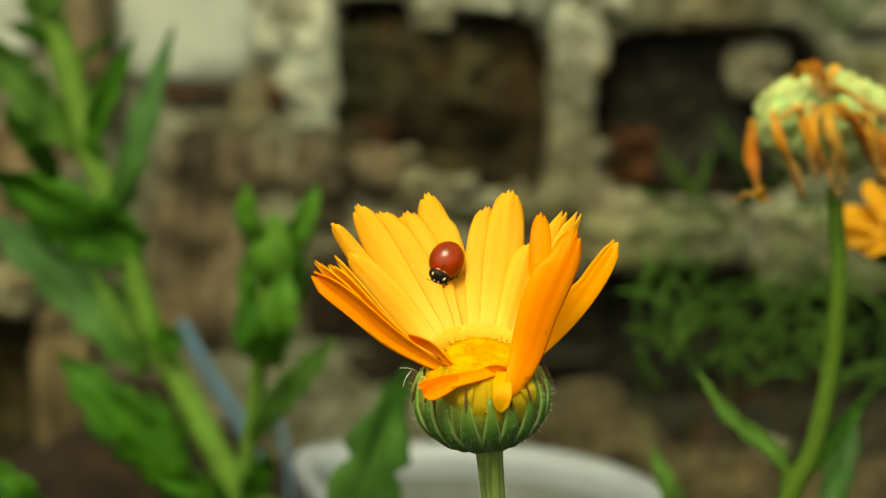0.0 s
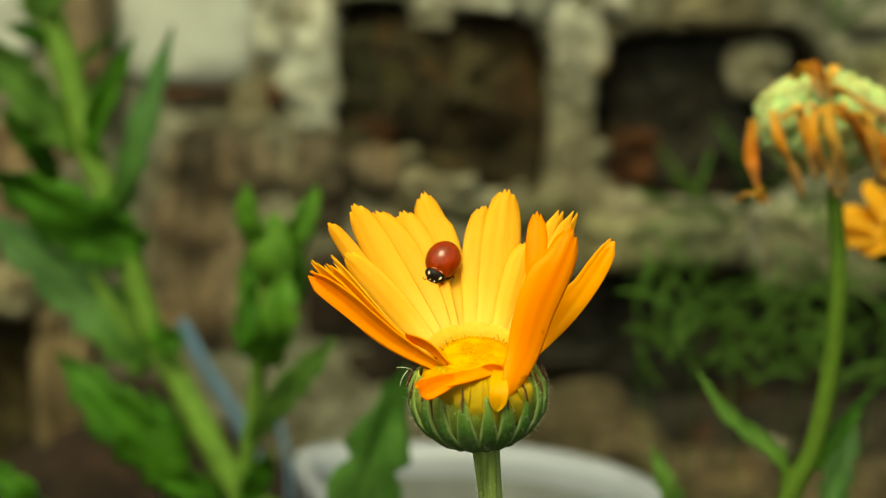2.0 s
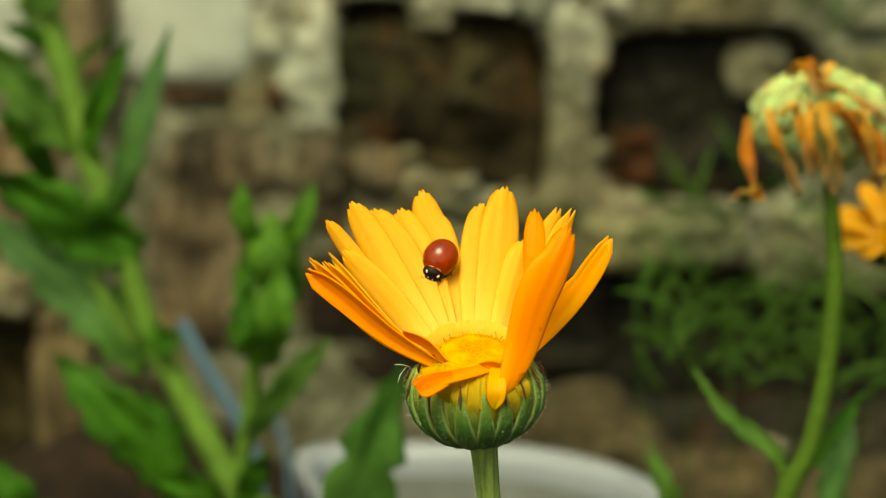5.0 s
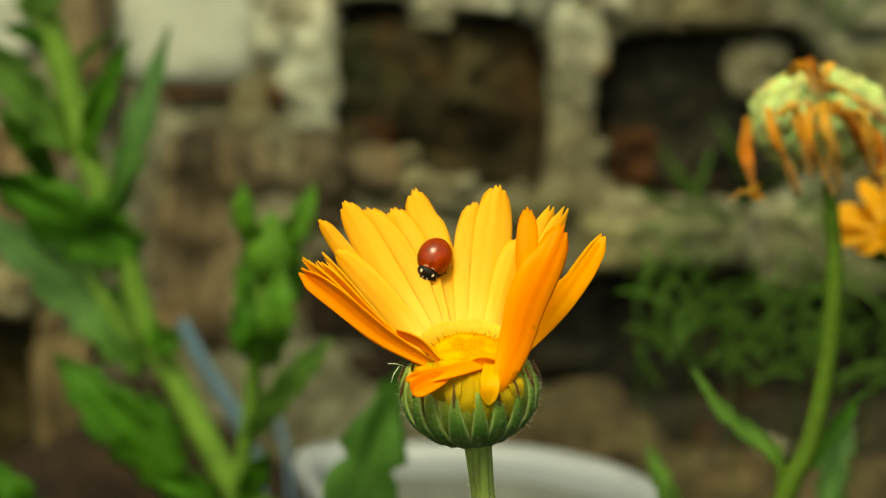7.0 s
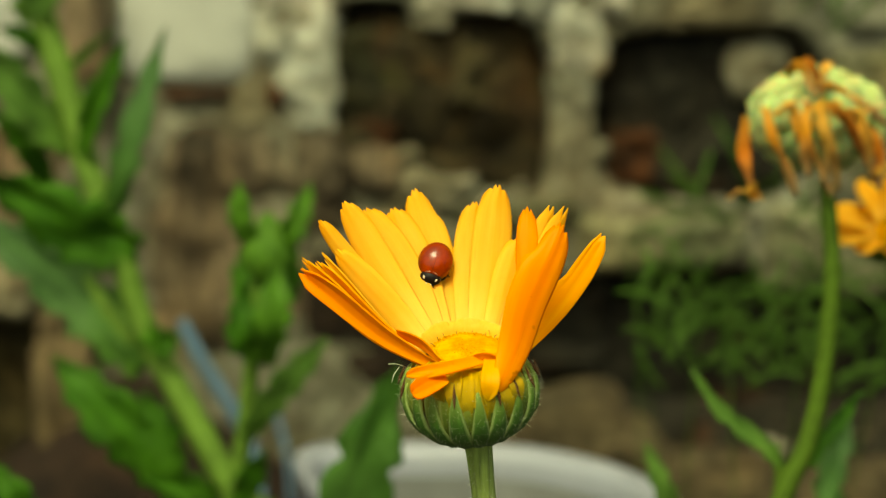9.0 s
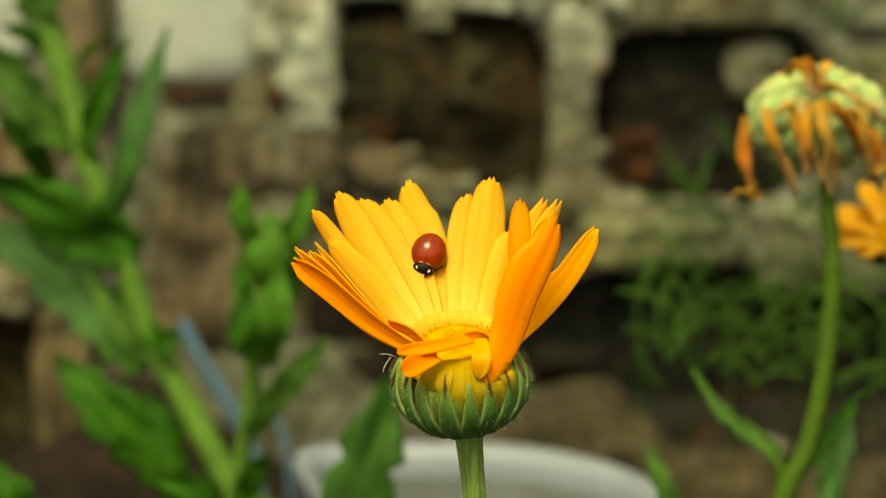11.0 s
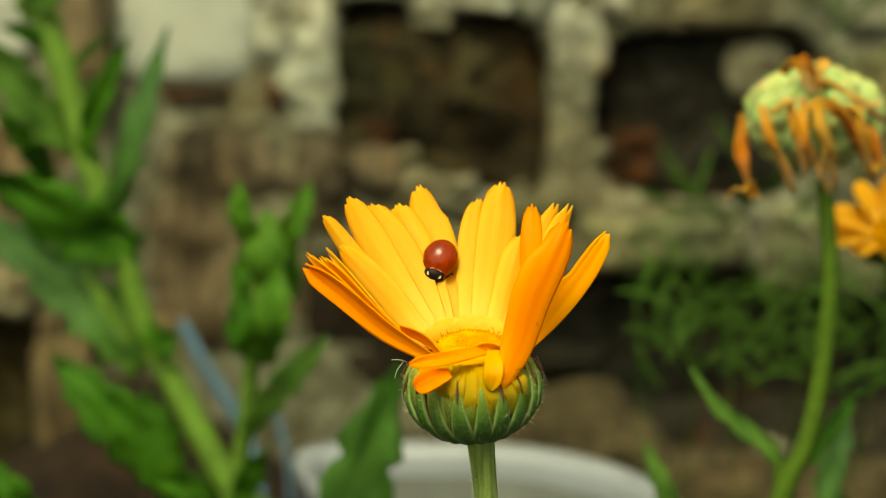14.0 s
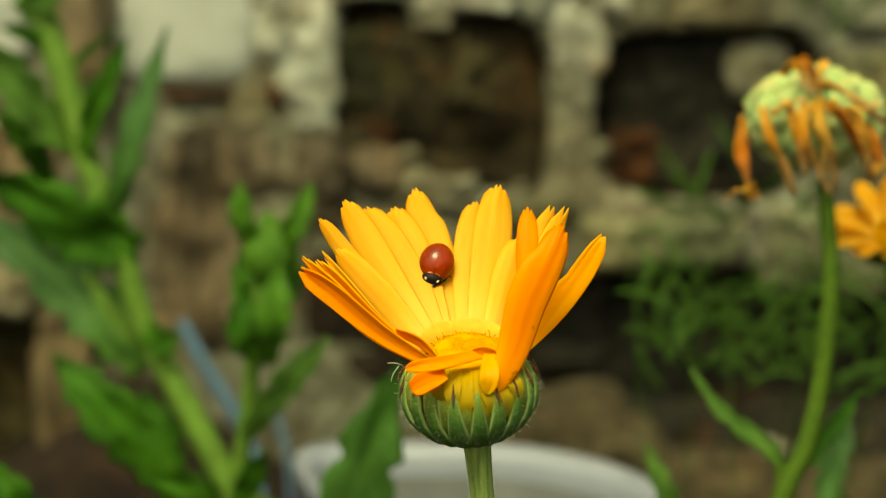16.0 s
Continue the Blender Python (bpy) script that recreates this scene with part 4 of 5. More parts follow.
def stalk(owner, pts, radii, material=None, n=30):
    foot = Vector((owner.location.x, owner.location.y, -0.01))
    return part("stem", tube(bmesh.new(), list(pts) + [foot], radii, n, 10, 0.05), material or STEM_FAR, owner)


def petiole(owner, tip, thick=0.0011):
    """A leaf stalk from the plant's foot up to the base of a leaf."""
    a, foot = Vector(tip), Vector((owner.location.x, owner.location.y, -0.005))
    part("leaf_stalk", tube(bmesh.new(), [foot, foot.lerp(a, 0.5) + Vector((0, 0, 0.02)), a], [thick * 1.6, thick], 16, 8), STEM_FAR, owner)


# tall leafy marigold shoot
tall = plant("marigold_shoot", (-0.0499, 0.4706, 0.1691), "tall leafy green marigold shoot without flowers")
stalk(tall, [(-0.1175, 0.5177, 0.3333), (-0.1127, 0.5146, 0.319), (-0.1063, 0.5082, 0.3002), (-0.0991, 0.5, 0.2786), (-0.0894, 0.4894, 0.2578), (-0.083, 0.4848, 0.236), (-0.0713, 0.4747, 0.2175), (-0.0565, 0.4636, 0.1934), (-0.041, 0.4578, 0.1661)],
      [0.003571, 0.004286, 0.00369, 0.00369, 0.004048, 0.004286], n=50)
leaf(tall, [(-0.0921, 0.4904, 0.2624), (-0.0844, 0.4833, 0.286), (-0.0739, 0.4902, 0.3186)], 0.008214, 10, 0.00119, LEAF_BLUE)
leaf(tall, [(-0.102, 0.4997, 0.277), (-0.0949, 0.4914, 0.2959), (-0.0848, 0.4896, 0.3156)], 0.007143, -10, 0.00119)
leaf(tall, [(-0.1081, 0.5112, 0.3031), (-0.1004, 0.5065, 0.3093), (-0.0905, 0.502, 0.3169)], 0.002619, 0, 0.00119)
leaf(tall, [(-0.1032, 0.5068, 0.2824), (-0.1135, 0.4974, 0.2951), (-0.1264, 0.4897, 0.3164)], 0.0158, 38, 0.00119, LEAF_PALE)
leaf(tall, [(-0.1139, 0.5162, 0.2692), (-0.1179, 0.5072, 0.284), (-0.1262, 0.5033, 0.2943)], 0.0092, 15, 0.00119)
leaf(tall, [(-0.0849, 0.4889, 0.2554), (-0.1, 0.4789, 0.2655), (-0.1218, 0.4702, 0.2819)], 0.0180, -5, 0.00119)
leaf(tall, [(-0.0825, 0.4822, 0.2235), (-0.1008, 0.4865, 0.2438), (-0.131, 0.4914, 0.2671)], 0.0172, 5, 0.00119, LEAF_BLUE)
leaf(tall, [(-0.0843, 0.474, 0.2326), (-0.0902, 0.474, 0.2424), (-0.0968, 0.476, 0.2523)], 0.0040, 0, 0.00119, STEM_FAR)
leaf(tall, [(-0.0695, 0.452, 0.196), (-0.0818, 0.4444, 0.2174), (-0.1003, 0.4485, 0.2369)], 0.0152, 0, 0.00119)
leaf(tall, [(-0.0713, 0.4682, 0.1868), (-0.0751, 0.4662, 0.2055), (-0.081, 0.4694, 0.2207)], 0.01, 20, 0.00119)
leaf(tall, [(-0.0579, 0.4739, 0.1847), (-0.0642, 0.4523, 0.1974), (-0.0766, 0.4416, 0.2044)], 0.01, 50, 0.00119)
leaf(tall, [(-0.1203, 0.515, 0.3206), (-0.1141, 0.5097, 0.3242), (-0.104, 0.5043, 0.3277)], 0.01, 20, 0.00119, LEAF_PALE)
leaf(tall, [(-0.1114, 0.5126, 0.3095), (-0.1165, 0.5077, 0.3148), (-0.1231, 0.5022, 0.3176)], 0.005, 0, 0.00119)
leaf(tall, [(-0.0993, 0.4152, 0.1946), (-0.1014, 0.4065, 0.211), (-0.1096, 0.4088, 0.2217)], 0.009167, 10, 0.00119)
leaf(tall, [(-0.083, 0.4848, 0.236), (-0.0767, 0.4723, 0.2344), (-0.0712, 0.4726, 0.2359)], 0.0095, 30, 0.00119)

petiole(tall, (-0.0993, 0.4152, 0.1946))

# smaller bud shoot
bud = plant("marigold_bud_shoot", (-0.0531, 0.4441, 0.1799), "small green marigold shoot with a closed bud")
stalk(bud, [(-0.0448, 0.4488, 0.2588), (-0.0474, 0.4474, 0.241), (-0.0498, 0.4465, 0.2198), (-0.0534, 0.4478, 0.1975), (-0.0546, 0.4409, 0.1652)], [0.002595, 0.002241, 0.002595, 0.003538], n=30)
for (a, b, c, w, r) in (((-0.046, 0.447, 0.2622), (-0.0493, 0.4423, 0.2735), (-0.0499, 0.4442, 0.2826), 0.0062, -10), ((-0.0413, 0.447, 0.2622), (-0.0358, 0.4431, 0.2718), (-0.0321, 0.4476, 0.2815), 0.0067, 10),
                        ((-0.0453, 0.4382, 0.2375), (-0.049, 0.434, 0.246), (-0.0476, 0.4367, 0.2586), 0.008256, -10), ((-0.0446, 0.4379, 0.2361), (-0.0408, 0.43, 0.25), (-0.0398, 0.4375, 0.2628), 0.009672, 10),
                        ((-0.0456, 0.4578, 0.2444), (-0.0392, 0.4545, 0.2514), (-0.0377, 0.4572, 0.2645), 0.006487, 20), ((-0.0502, 0.4453, 0.214), (-0.0396, 0.4367, 0.2304), (-0.0274, 0.4337, 0.2446), 0.007785, 15),
                        ((-0.0486, 0.4578, 0.2444), (-0.0516, 0.4596, 0.2532), (-0.0471, 0.4625, 0.2665), 0.006487, -20), ((-0.0525, 0.4416, 0.1966), (-0.0481, 0.4375, 0.2058), (-0.0439, 0.4334, 0.2149), 0.007313, 10),
                        ((-0.0290, 0.402, 0.1800), (-0.0185, 0.394, 0.2185), (-0.0084, 0.396, 0.2485), 0.0158, 5)):
    leaf(bud, [a, b, c], w, r, 0.0009436, LEAF_SHEEN if w == 0.0158 else LEAF_BUD if w in (0.009672, 0.0062, 0.0067) else LEAF_PALE if w == 0.007785 else None)
petiole(bud, (-0.0290, 0.402, 0.1800))
bm = bmesh.new()
c = Vector((-0.0432, 0.4473, 0.2633))
ball(bm, c, 0.004718, 2, (1, 1, 1.1))
bud_head = part("bud", bm, LEAF_BUD, bud, "closed green flower bud")
for i in range(12):
    a = i * 0.5236 + 0.2
    o = Vector((math.cos(a), math.sin(a), 0))
    bm = tube(bmesh.new(), [c - Vector((0, 0, 0.008256)) + o * 0.001769, c + o * 0.005072, c + Vector((0, 0, 0.0105)) + o * 0.0012], [0.001415, 0.002241, 0.0003538], 8, 6, 0, 0.6)
    part("bract", bm, LEAF_BUD, bud_head)

# spent marigold head with withered petals
spent = plant("spent_marigold", (0.0699, 0.3365, 0.199), "marigold gone to seed with drooping withered orange petals")
stalk(spent, [(0.0802, 0.3597, 0.2967), (0.0807, 0.3537, 0.2802), (0.0793, 0.3499, 0.2622), (0.0756, 0.3463, 0.2452), (0.0693, 0.343, 0.2295), (0.0653, 0.3341, 0.1877)],
      [0.001571, 0.001753, 0.001934, 0.002176, 0.0029, 0.003626], STEM_DARK, n=40)
leaf(spent, [(0.0713, 0.351, 0.2382), (0.0685, 0.3507, 0.2426), (0.0589, 0.3511, 0.2504), (0.0525, 0.3517, 0.2592)], 0.0037, 10, 0.0007252, LEAF_PALE, shape="leaf", wavy=0.0003626)
part("stem", tube(bmesh.new(), [(0.0713, 0.3512, 0.2387), (0.0711, 0.3502, 0.2341), (0.0708, 0.3456, 0.2247)], [0.001088, 0.001209], 10, 8), STEM_DARK, spent)
leaf(spent, [(0.0883, 0.3878, 0.2082), (0.0923, 0.3966, 0.2202), (0.0977, 0.4054, 0.2327)], 0.00846, 20, 0.001209, LEAF_BLUE)
leaf(spent, [(0.0782, 0.3569, 0.2368), (0.0829, 0.3584, 0.2437), (0.0909, 0.3659, 0.2502)], 0.00423, 20, 0.001209)
leaf(spent, [(0.0568, 0.3822, 0.2104), (0.0509, 0.3788, 0.2239), (0.0467, 0.3809, 0.234)], 0.0048, 0, 0.0009668, LEAF_PALE)
petiole(spent, (0.0883, 0.3878, 0.2082))
petiole(spent, (0.0568, 0.3822, 0.2104))
petiole(spent, (0.0708, 0.3456, 0.2247))
SC = Vector((0.0783, 0.3638, 0.3095))
bm = bmesh.new()
ball(bm, SC, 0.0110, 3, (1, 1, 0.86))
core_head = part("seed_head", bm, SEED, spent, "pale green seed head")
rnd = random.Random(21)
for ring, (count, elev, rad) in enumerate(((13, -48, 0.0098), (17, -20, 0.0102), (16, 8, 0.0106), (12, 36, 0.0100), (7, 66, 0.0094))):
    for i in range(count):
        a = 2 * math.pi * (i + 0.5 * (ring % 2) + rnd.uniform(-0.15, 0.15)) / count
        e = radians(elev + rnd.uniform(-7, 7))
        o = Vector((math.cos(a) * math.cos(e), math.sin(a) * math.cos(e), math.sin(e) * 0.8))
        t = Vector((-math.sin(e) * math.cos(a), -math.sin(e) * math.sin(a), math.cos(e)))
        c = SC + o * rad * rnd.uniform(0.93, 1.05)
        bm = tube(bmesh.new(), [c - t * 0.005076 - o * 0.002417, c - t * 0.001209 + o * 0.00145, c + t * 0.002417 + o * 0.0009668, c + t * 0.005076 - o * 0.002659],
                  [0.0009, 0.0024, 0.0022, 0.0007], 10, 8)
        for v in bm.verts:
            v.co += Vector((noise.noise(v.co * 650), noise.noise(v.co * 650 + Vector((3, 0, 0))), noise.noise(v.co * 650 + Vector((0, 4, 0))))) * 0.001329
        part("seed", bm, SEED, core_head)
for pts, w, r, material in (
        ([(0.062, 0.353, 0.3114), (0.0615, 0.351, 0.3068), (0.0621, 0.35, 0.3019), (0.0635, 0.35, 0.2982)], 0.0021, -10, WITHER_RED),
        ([(0.0639, 0.35, 0.2984), (0.0622, 0.349, 0.2969), (0.0604, 0.35, 0.2965), (0.0584, 0.351, 0.2951)], 0.0019, 40, WITHER_TAN),
        ([(0.0632, 0.352, 0.2971), (0.0642, 0.35, 0.2959), (0.0654, 0.35, 0.2952)], 0.0018, 20, WITHER),
        ([(0.065, 0.349, 0.3139), (0.0663, 0.347, 0.3091), (0.0686, 0.3465, 0.3036), (0.072, 0.348, 0.2965)], 0.0019, 20, WITHER),
        ([(0.0697, 0.347, 0.3147), (0.0718, 0.3455, 0.3099), (0.0746, 0.3455, 0.3043), (0.0787, 0.347, 0.2964)], 0.0023, 15, WITHER),
        ([(0.0739, 0.346, 0.3148), (0.0764, 0.3445, 0.31), (0.0781, 0.345, 0.3044), (0.0801, 0.347, 0.2976)], 0.0017, -20, WITHER_TAN),
        ([(0.0769, 0.3465, 0.315), (0.0807, 0.346, 0.3118), (0.0839, 0.347, 0.3074), (0.0873, 0.349, 0.2995)], 0.0024, 25, WITHER_RED),
        ([(0.0739, 0.349, 0.3189), (0.0783, 0.3475, 0.318), (0.0831, 0.3485, 0.3156), (0.0904, 0.352, 0.3101)], 0.0022, 60, WITHER),
        ([(0.0705, 0.357, 0.3194), (0.0717, 0.353, 0.3218), (0.0732, 0.349, 0.3203), (0.0739, 0.3465, 0.3168)], 0.0018, 0, WITHER),
        ([(0.0784, 0.356, 0.3222), (0.0779, 0.353, 0.3216), (0.0759, 0.349, 0.3189), (0.0746, 0.3465, 0.3163)], 0.0018, 10, WITHER_TAN),
        ([(0.0726, 0.356, 0.3224), (0.074, 0.352, 0.3222), (0.0752, 0.349, 0.32), (0.0762, 0.347, 0.3167)], 0.0016, 0, WITHER_RED),
        ([(0.0795, 0.347, 0.3136), (0.0823, 0.347, 0.313), (0.0855, 0.349, 0.3133), (0.0898, 0.353, 0.3139)], 0.0018, 50, WITHER_TAN),
        ([(0.087, 0.352, 0.3095), (0.0882, 0.351, 0.306), (0.0889, 0.351, 0.3017), (0.0881, 0.351, 0.2982)], 0.0019, 10, WITHER_RED),
        ([(0.0752, 0.3455, 0.3158), (0.0757, 0.3435, 0.3105), (0.0766, 0.344, 0.3045), (0.0768, 0.3455, 0.2990)], 0.0020, 5, WITHER_TAN),
        ([(0.0730, 0.3460, 0.3150), (0.0722, 0.3440, 0.3110), (0.0725, 0.3440, 0.3060), (0.0738, 0.3460, 0.3005)], 0.0018, -15, WITHER),
        ([(0.0825, 0.3475, 0.3140), (0.0846, 0.3460, 0.3090), (0.0857, 0.3470, 0.3035), (0.0862, 0.3490, 0.2985)], 0.0019, 15, WITHER_TAN),
        ([(0.0669, 0.348, 0.3126), (0.0686, 0.3465, 0.3146), (0.0709, 0.346, 0.3153), (0.0733, 0.346, 0.3153)], 0.0015, 60, WITHER_TAN),
        ([(0.0876, 0.35, 0.2998), (0.0897, 0.35, 0.3019), (0.0922, 0.351, 0.3028)], 0.0012, 0, WITHER_TAN)):
    part("withered_petal", blade(pts, w * 1.25, r, w * 0.35, "strap", 3, 18, 6, wavy=0.0011, seed=int(pts[0][0] * 1e4) % 90, curl=90), material, spent, thick=0.00024)
bm = bmesh.new()
for i in range(30):
    ball(bm, SC + Vector((rnd.gauss(0.0002417, 0.001934), -0.01209 + rnd.gauss(0, 0.0007252), 0.001934 + rnd.gauss(0, 0.001692))), 0.0007252, 1, (1, 1, 1.6))
part("dried_florets", bm, WITHER_TAN, spent, "shrivelled brown disc florets")

# open marigold behind it
other = plant("marigold", (0.1114, 0.3712, 0.1824), "open orange marigold behind the spent head")
OC = Vector((0.1026, 0.3924, 0.2809))
stalk(other, [OC - Vector((0, 0, 0.004637)), OC - Vector((-0.010, 0, 0.06)), OC - Vector((-0.013, 0, 0.16))], [0.001623, 0.002087, 0.002551], STEM_DARK)
for i in range(16):
    a = radians(164 - 36 * i) if i < 10 else radians(80 - 36 * (i - 10))
    L, back = (0.0150, 0.0) if i < 10 else (0.0128, 0.0018)
    o = Vector((math.cos(a), -0.18, math.sin(a) * (0.9 if math.sin(a) > 0 else 0.4)))
    off = Vector((0, back, 0))
    part("petal", blade([OC + off + o * 0.002319, OC + off + o * L * 0.6 + Vector((0, 0, 0.0006956)), OC + off + o * L], 0.0062, (i * 37) % 25 - 12, 0.0004, seed=i, claw=0.8, teeth=2, facing=(-0.1, -0.75, 0.9)), PETAL, other, thick=0.0002551)
bm = bmesh.new()
for i in range(60):
    r, a = 0.004174 * math.sqrt((i + 0.5) / 60), i * 2.39996
    ball(bm, OC + Vector((r * math.cos(a), -0.003246, r * math.sin(a))), 0.0005797, 1)
part("disc", bm, DISC, other)["kind"] = "stuff"
bm = bmesh.new()
ball(bm, OC + Vector((0, 0.0075, -0.005)), 0.005, 3)
part("calyx", bm, STEM_DARK, other, "green calyx")

# feathery weeds at the foot of the wall: arching fronds with narrow side leaflets
rnd = random.Random(33)


def weed(low, high, count, length, rooted=None):
    """One plant between two corners of the space that it fills: narrow arching leaves on thin stalks from one foot."""
    low, high = Vector(low), Vector(high)
    foot = Vector(((low.x + high.x) / 2, (low.y + high.y) / 2 + 0.01, 0.0))
    if rooted is not None:              # grows out of a joint of the wall
        foot = Vector((foot.x, WALL_Y - 0.001, rooted))
    w = thing("narrow_leaved_weed", foot, "tangled narrow-leaved green weed at the foot of the wall", "weed", "wall weeds")
    for i in range(count):
        k = (i + rnd.random()) / count
        p = Vector((low.x + (high.x - low.x) * k, low.y + rnd.uniform(-0.02, 0.03), low.z + (high.z - low.z) * rnd.random() * 0.8))
        way = Vector((rnd.choice((-1, 1)) * rnd.uniform(0.1, 1.0), rnd.gauss(0, 0.25), rnd.uniform(0.3, 1.2))).normalized()
        bend = Vector((rnd.gauss(0, 0.18), rnd.gauss(0, 0.1), rnd.gauss(-0.08, 0.16)))
        if i % 30 == 0:
            part("stalk", tube(bmesh.new(), [foot, foot.lerp(p, 0.5) + Vector((0, 0.015, 0)), p], [0.0004, 0.0003], 10, 5), WEED, w)
        pts = [p]
        for _ in range(5):
            way = (way + bend).normalized()
            p = p + way * length / 5 * rnd.uniform(0.8, 1.2)
            pts.append(p)
        part("leaf", blade(pts, length * rnd.uniform(0.044, 0.072), rnd.uniform(-35, 35), 0.0004, "strap", 3, 10, 4, seed=i), WEED, w, thick=0.0003)


weed((0.0557, 0.487, 0.2155), (0.0795, 0.493, 0.2554), 36, 0.019)
weed((0.0783, 0.487, 0.2155), (0.1278, 0.493, 0.2504), 62, 0.019)
weed((0.1292, 0.662, 0.3021), (0.171, 0.672, 0.3128), 8, 0.024, 0.2988)
weed((0.0636, 0.6, 0.2327), (0.1411, 0.61, 0.2487), 7, 0.024)
tuft = thing("narrow_leaved_weed", (0.1253, 0.755, 0.2118), "small tuft of narrow grey-green leaves on the wall ledge", "weed", "wall weeds")
for pts, w, r in (
        ([(0.1185, 0.72, 0.2203), (0.1059, 0.7, 0.2295), (0.0952, 0.69, 0.2413), (0.0847, 0.69, 0.2539)], 0.0032, 10),
        ([(0.1203, 0.72, 0.2203), (0.1215, 0.7, 0.2368), (0.1144, 0.69, 0.2521), (0.106, 0.69, 0.2666)], 0.0032, -15),
        ([(0.1194, 0.72, 0.2203), (0.1257, 0.7, 0.2334), (0.1308, 0.69, 0.2409), (0.1351, 0.69, 0.2454)], 0.003, 20),
        ([(0.118, 0.72, 0.2203), (0.0988, 0.7, 0.2272), (0.0838, 0.69, 0.2341), (0.0749, 0.69, 0.2368)], 0.0026, 0)):
    part("leaf", blade([tuft.location] + pts, w, r, 0.0004, "strap", 3, 14, 4, seed=int(w * 1e5)), WEED, tuft, thick=0.0003)


def sway(owner, pivot, rows):
    """Keys a thing's small movements in the wind: seconds, millimetres to the right and up, degrees of turn."""
    axis = Vector((0, math.cos(radians(12)), -math.sin(radians(12))))
    rise = Vector((0, math.sin(radians(12)), math.cos(radians(12))))
    rest = Matrix.Translation(owner.location)
    keyed = []
    for t, right, high, turn in rows:
        m = Matrix.Translation(Vector((right, 0, 0)) * 0.001 + rise * high * 0.001) @ Matrix.Translation(pivot) @ Matrix.Rotation(radians(turn), 4, axis) @ Matrix.Translation(-Vector(pivot))
        keyed.append((t, m @ rest))
    walk(owner, keyed)


def stir(owner, rows):
    """Keys a part's own small lift within its thing: seconds, millimetres up."""
    rise = Vector((0, math.sin(radians(12)), math.cos(radians(12))))
    walk(owner, [(t, Matrix.Translation(rise * high * 0.001)) for t, high in rows])


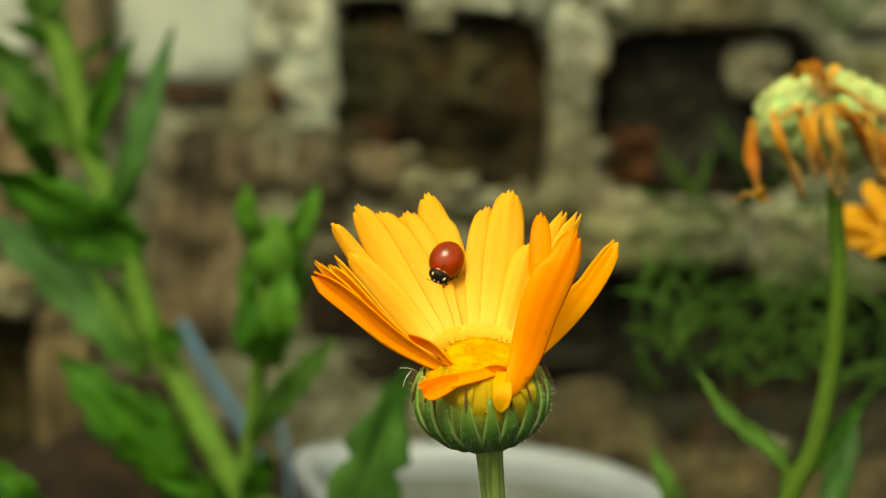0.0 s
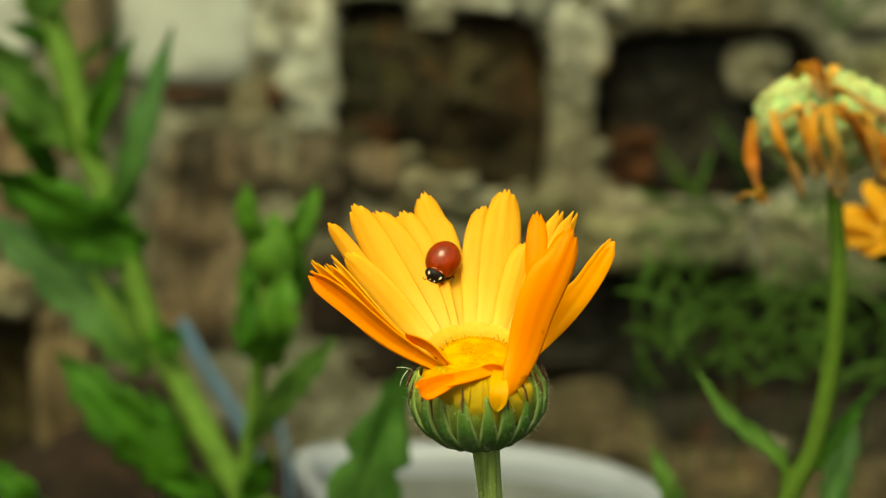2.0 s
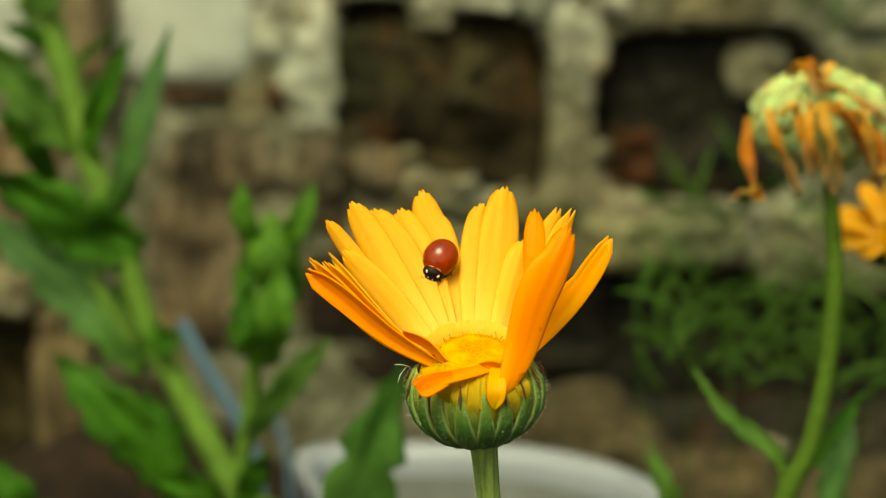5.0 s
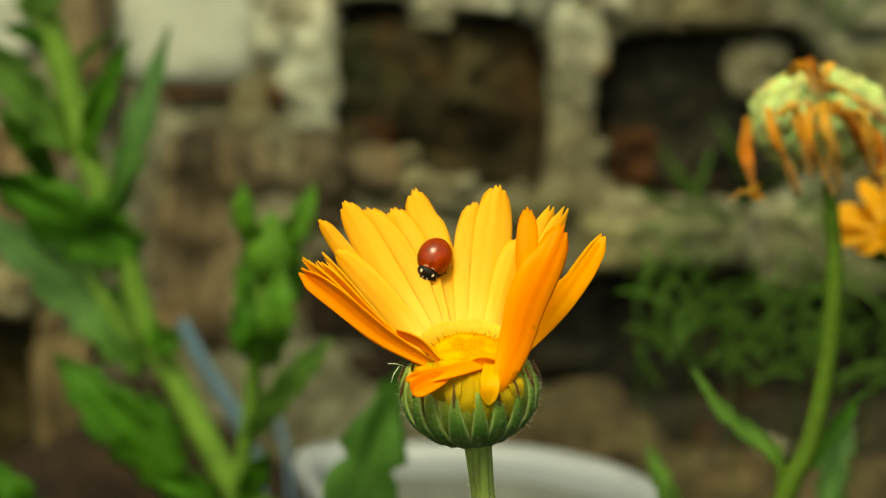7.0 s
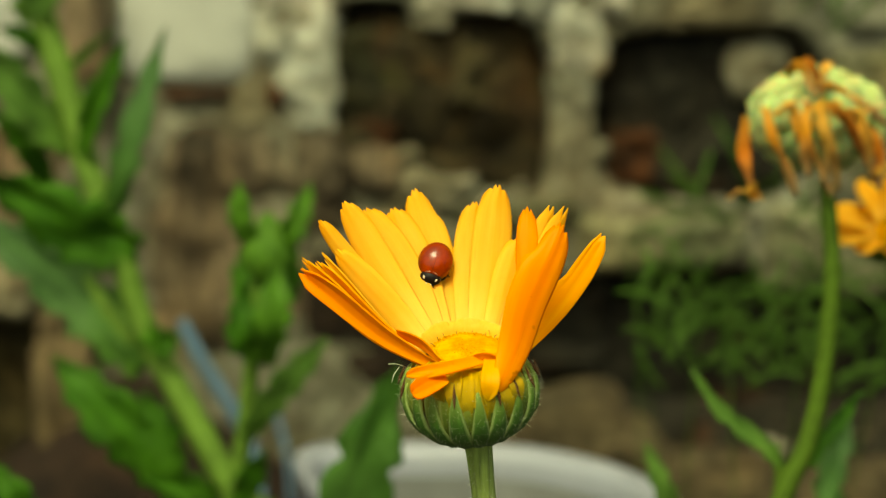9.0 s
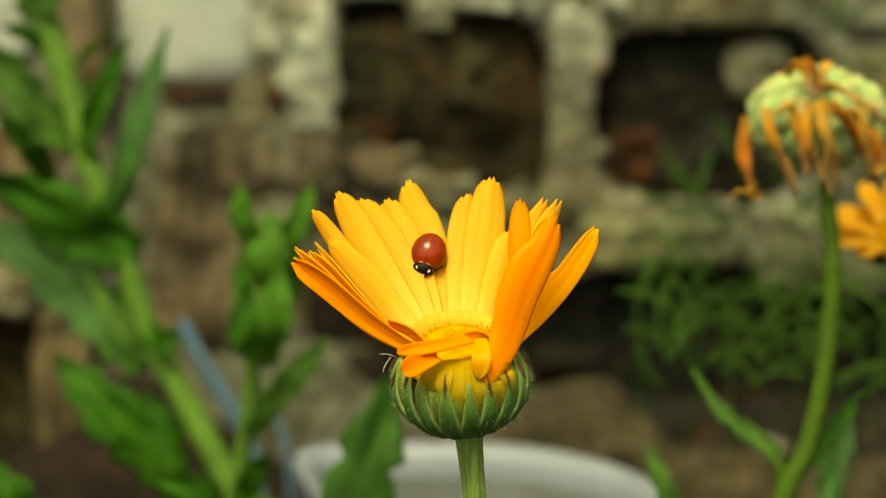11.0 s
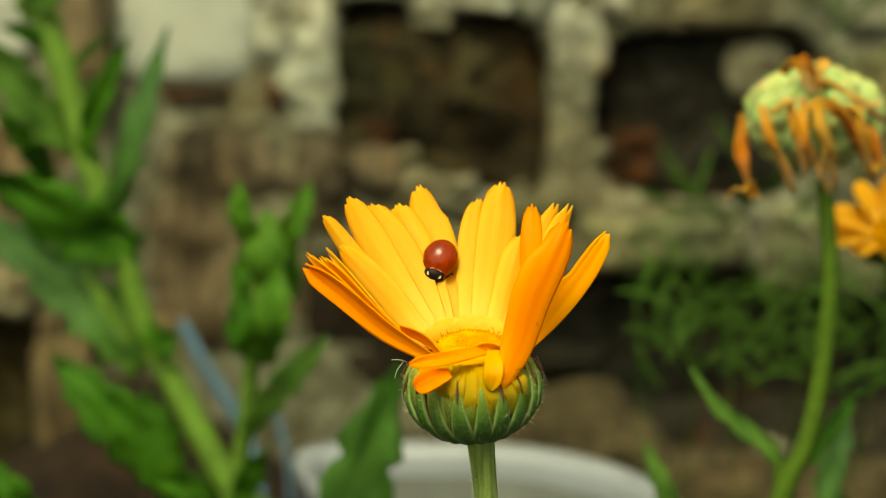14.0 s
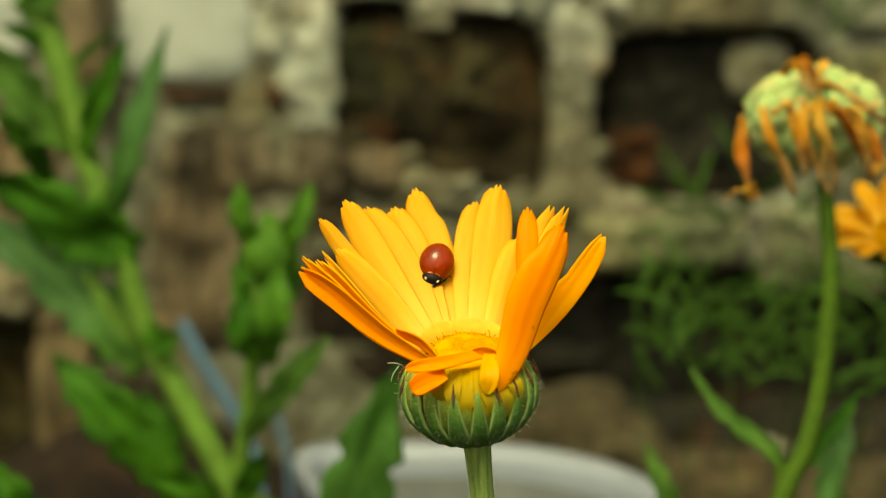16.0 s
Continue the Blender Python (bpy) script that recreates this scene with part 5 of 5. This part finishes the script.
def motions():
    stir(folded, [(0, 0), (6.5, 0), (7, 0.3), (7.5, 0.8), (8.5, 0.8), (9, 0.9), (11.3, 2.6), (11.8, 1.6), (12.5, 1.6), (13.5, 1.7), (16, 1.6)])
    stir(lobe, [(0, 0), (6.5, 0), (7.5, -0.35), (9, -0.4), (11.3, 1.2), (11.8, 0.2), (12.5, 0.0), (13, -0.3), (16, 0.0)])
    sway(marigold, HEAD, [
        (0, 0.00, -0.00, 0.00), (0.5, -0.15, 0.24, 0.02), (1, -0.23, 0.35, -0.27), (1.5, -0.87, 0.43, -0.25),
        (2, -0.42, 0.11, -0.13), (2.5, -1.01, 0.52, -0.45), (3, -0.62, 0.14, -0.03), (3.5, -1.08, 0.42, -0.11),
        (4, -0.39, 0.17, -0.15), (4.2, -0.92, 0.60, -0.15), (6.5, -0.48, 0.12, -0.25), (7, -1.51, 0.66, -0.48), (7.5, -2.51, 1.05, -0.73),
        (8, -2.03, 0.99, -0.65), (8.5, -1.45, 1.00, -0.29), (9, -1.44, 0.67, -0.66), (11.3, -3.16, 1.91, 0.09), (11.5, -3.35, 1.46, 0.09),
        (12, -3.01, 1.58, 0.17), (12.5, -1.40, 1.16, -0.06), (13, -3.39, 1.36, -0.57), (13.5, -2.12, 1.11, -0.66),
        (14, -1.12, 1.14, -0.11), (14.5, -1.41, 1.05, 0.48), (15, -1.19, 0.93, -0.34), (15.5, -1.98, 1.06, -0.33),
        (16, -1.61, 0.71, -0.24)])
    sway(ladybird, BUG, [
        (0, 0.00, -0.00, 0.00), (0.5, -0.12, 0.24, 0.00), (1, -0.37, 0.24, 0.00), (1.5, -1.05, 0.43, 3.32),
        (2, -0.49, 0.06, 1.51), (2.5, -1.18, 0.49, -1.69), (3, -0.55, 0.12, -1.69), (3.5, -1.18, 0.37, -1.59),
        (4, -0.49, 0.12, 0.00), (4.2, -1.02, 0.55, 0.00), (6.5, -0.43, -0.13, -1.69), (7, -1.67, 0.49, -1.69), (7.5, -2.60, 0.61, -6.16),
        (8, -2.10, 0.37, -6.24), (8.5, -1.30, 0.31, -9.24), (9, -1.54, -0.19, -9.36), (11.3, -2.84, 1.19, -8.17), (11.5, -3.03, 0.74, -8.17),
        (12, -2.72, 0.86, -6.36), (12.5, -1.17, 0.31, -9.36), (13, -3.40, 0.37, -8.17), (13.5, -2.23, 0.12, -6.28),
        (14, -0.87, 0.24, -6.16), (14.5, -0.93, 0.31, -9.24), (15, -1.05, -0.06, -9.36), (15.5, -1.73, -0.00, -10.06),
        (16, -1.36, -0.32, -11.22)])
    sway(tall, (-0.077, 0.4838, 0.2313), [
        (0, 0.00, -0.00, 0.00), (0.5, 0.00, -0.00, 0.00), (1, -0.02, -0.06, -0.11), (1.5, -0.02, 0.00, -0.11),
        (2, -0.02, -0.12, -0.11), (2.5, -1.06, 0.00, -0.08), (3, -0.42, -0.12, -0.18), (3.5, -0.49, -0.12, -0.15),
        (4, -1.26, -0.42, -0.48), (4.2, -0.20, -0.20, -0.20), (6.5, -1.45, -0.24, -0.26), (7, -0.88, -0.24, -0.23), (7.5, -1.29, -0.24, -0.29),
        (8, -1.59, -0.12, -0.14), (8.5, -2.18, -0.33, -0.28), (9, -1.54, -0.49, -0.54), (11.5, -1.10, -0.18, -0.28),
        (12, -1.24, -0.24, -0.24), (12.5, -2.41, -0.40, -0.60), (13, -1.26, -0.18, -0.19), (13.5, -1.25, -0.43, -0.23),
        (14, -1.54, -0.16, -0.01), (14.5, -1.77, -0.43, -0.45), (15, -1.78, 0.08, -0.09), (15.5, -1.45, -0.33, -0.32),
        (16, -1.43, -0.18, -0.23)])
    sway(bud, (-0.0459, 0.4451, 0.2416), [
        (0, 0.00, -0.00, 0.00), (0.5, 0.00, -0.00, 0.00), (1, 0.00, -0.00, 0.00), (1.5, 0.00, -0.00, 0.00),
        (2, 0.00, -0.00, 0.00), (2.5, -1.11, -0.00, 0.00), (3, -0.22, 0.22, 0.00), (3.5, -0.67, 0.22, 0.00),
        (4, -1.57, 0.22, 0.00), (4.2, -0.70, 0.22, 0.00), (6.5, -2.02, 0.22, 0.00), (7, -0.89, 0.22, 0.00), (7.5, -1.35, 0.22, 0.00),
        (8, -1.78, 0.22, 0.00), (8.5, -2.46, 0.22, 0.00), (9, -1.78, 0.22, 0.00), (11.5, -1.35, 0.22, 0.00),
        (12, -1.35, 0.22, 0.00), (12.5, -2.69, -0.22, 0.00), (13, -1.57, 0.44, 0.00), (13.5, -1.35, -0.22, 0.00),
        (14, -1.78, 0.67, 0.00), (14.5, -2.24, -0.00, 0.00), (15, -1.57, -0.00, 0.00), (15.5, -1.57, -0.00, 0.00),
        (16, -1.57, 0.44, 0.00)])
    sway(spent, (0.0761, 0.3624, 0.3092), [
        (0, 0.00, -0.00, 0.00), (0.5, -0.00, 0.04, -0.01), (1, -0.08, 0.05, -0.06), (1.5, -0.25, 0.06, -0.19),
        (2, -0.06, -0.04, -0.02), (2.5, -1.85, 1.08, -0.64), (3, -0.45, 0.25, 0.26), (3.5, -1.39, 0.70, -0.42),
        (4, -1.38, 0.76, -0.40), (4.2, -0.68, 0.41, -0.10), (6.5, -1.48, 0.56, -0.48), (7, -1.02, 0.45, -0.10), (7.5, -1.59, 0.84, -0.58),
        (8, -2.23, 1.10, -0.55), (8.5, -2.62, 1.38, -0.63), (9, -1.48, 0.59, -0.12), (11.5, -1.57, 0.70, -0.42),
        (12, -1.62, 0.95, -0.22), (12.5, -3.05, 1.52, -0.78), (13, -2.29, 1.19, -0.57), (13.5, -1.72, 0.94, -0.06),
        (14, -2.09, 1.06, -0.53), (14.5, -2.77, 1.46, -0.81), (15, -1.64, 0.94, -0.17), (15.5, -2.19, 1.24, -0.56),
        (16, -2.07, 0.84, -0.66)])
    sway(other, (0.0987, 0.3923, 0.2819), [
        (0, 0.00, -0.00, 0.00), (0.5, 0.00, -0.00, 0.00), (1, 0.00, -0.00, 0.00), (1.5, 0.00, -0.00, 0.00),
        (2, 0.00, -0.00, 0.00), (2.5, -1.17, -0.19, 0.00), (3, 0.00, -0.19, 0.00), (3.5, -0.78, 0.39, 0.00),
        (4, -0.78, -0.38, 0.00), (6.5, -0.97, -0.19, 0.00), (7, -0.97, 0.39, 0.00), (7.5, -1.17, -0.00, 0.00),
        (8, -1.95, 0.20, 0.00), (8.5, -2.14, 0.20, 0.00), (9, -1.36, 0.59, 0.00), (11.5, -0.97, -0.19, 0.00),
        (12, -1.95, 0.79, 0.00), (12.5, -2.72, -0.00, 0.00), (13, -1.55, -0.00, 0.00), (13.5, -1.76, 0.39, 0.00),
        (14, -1.95, 0.20, 0.00), (14.5, -2.14, 0.20, 0.00), (15, -1.76, 0.59, 0.00), (15.5, -1.55, 0.20, 0.00),
        (16, -1.76, -0.00, 0.00)])


motions()
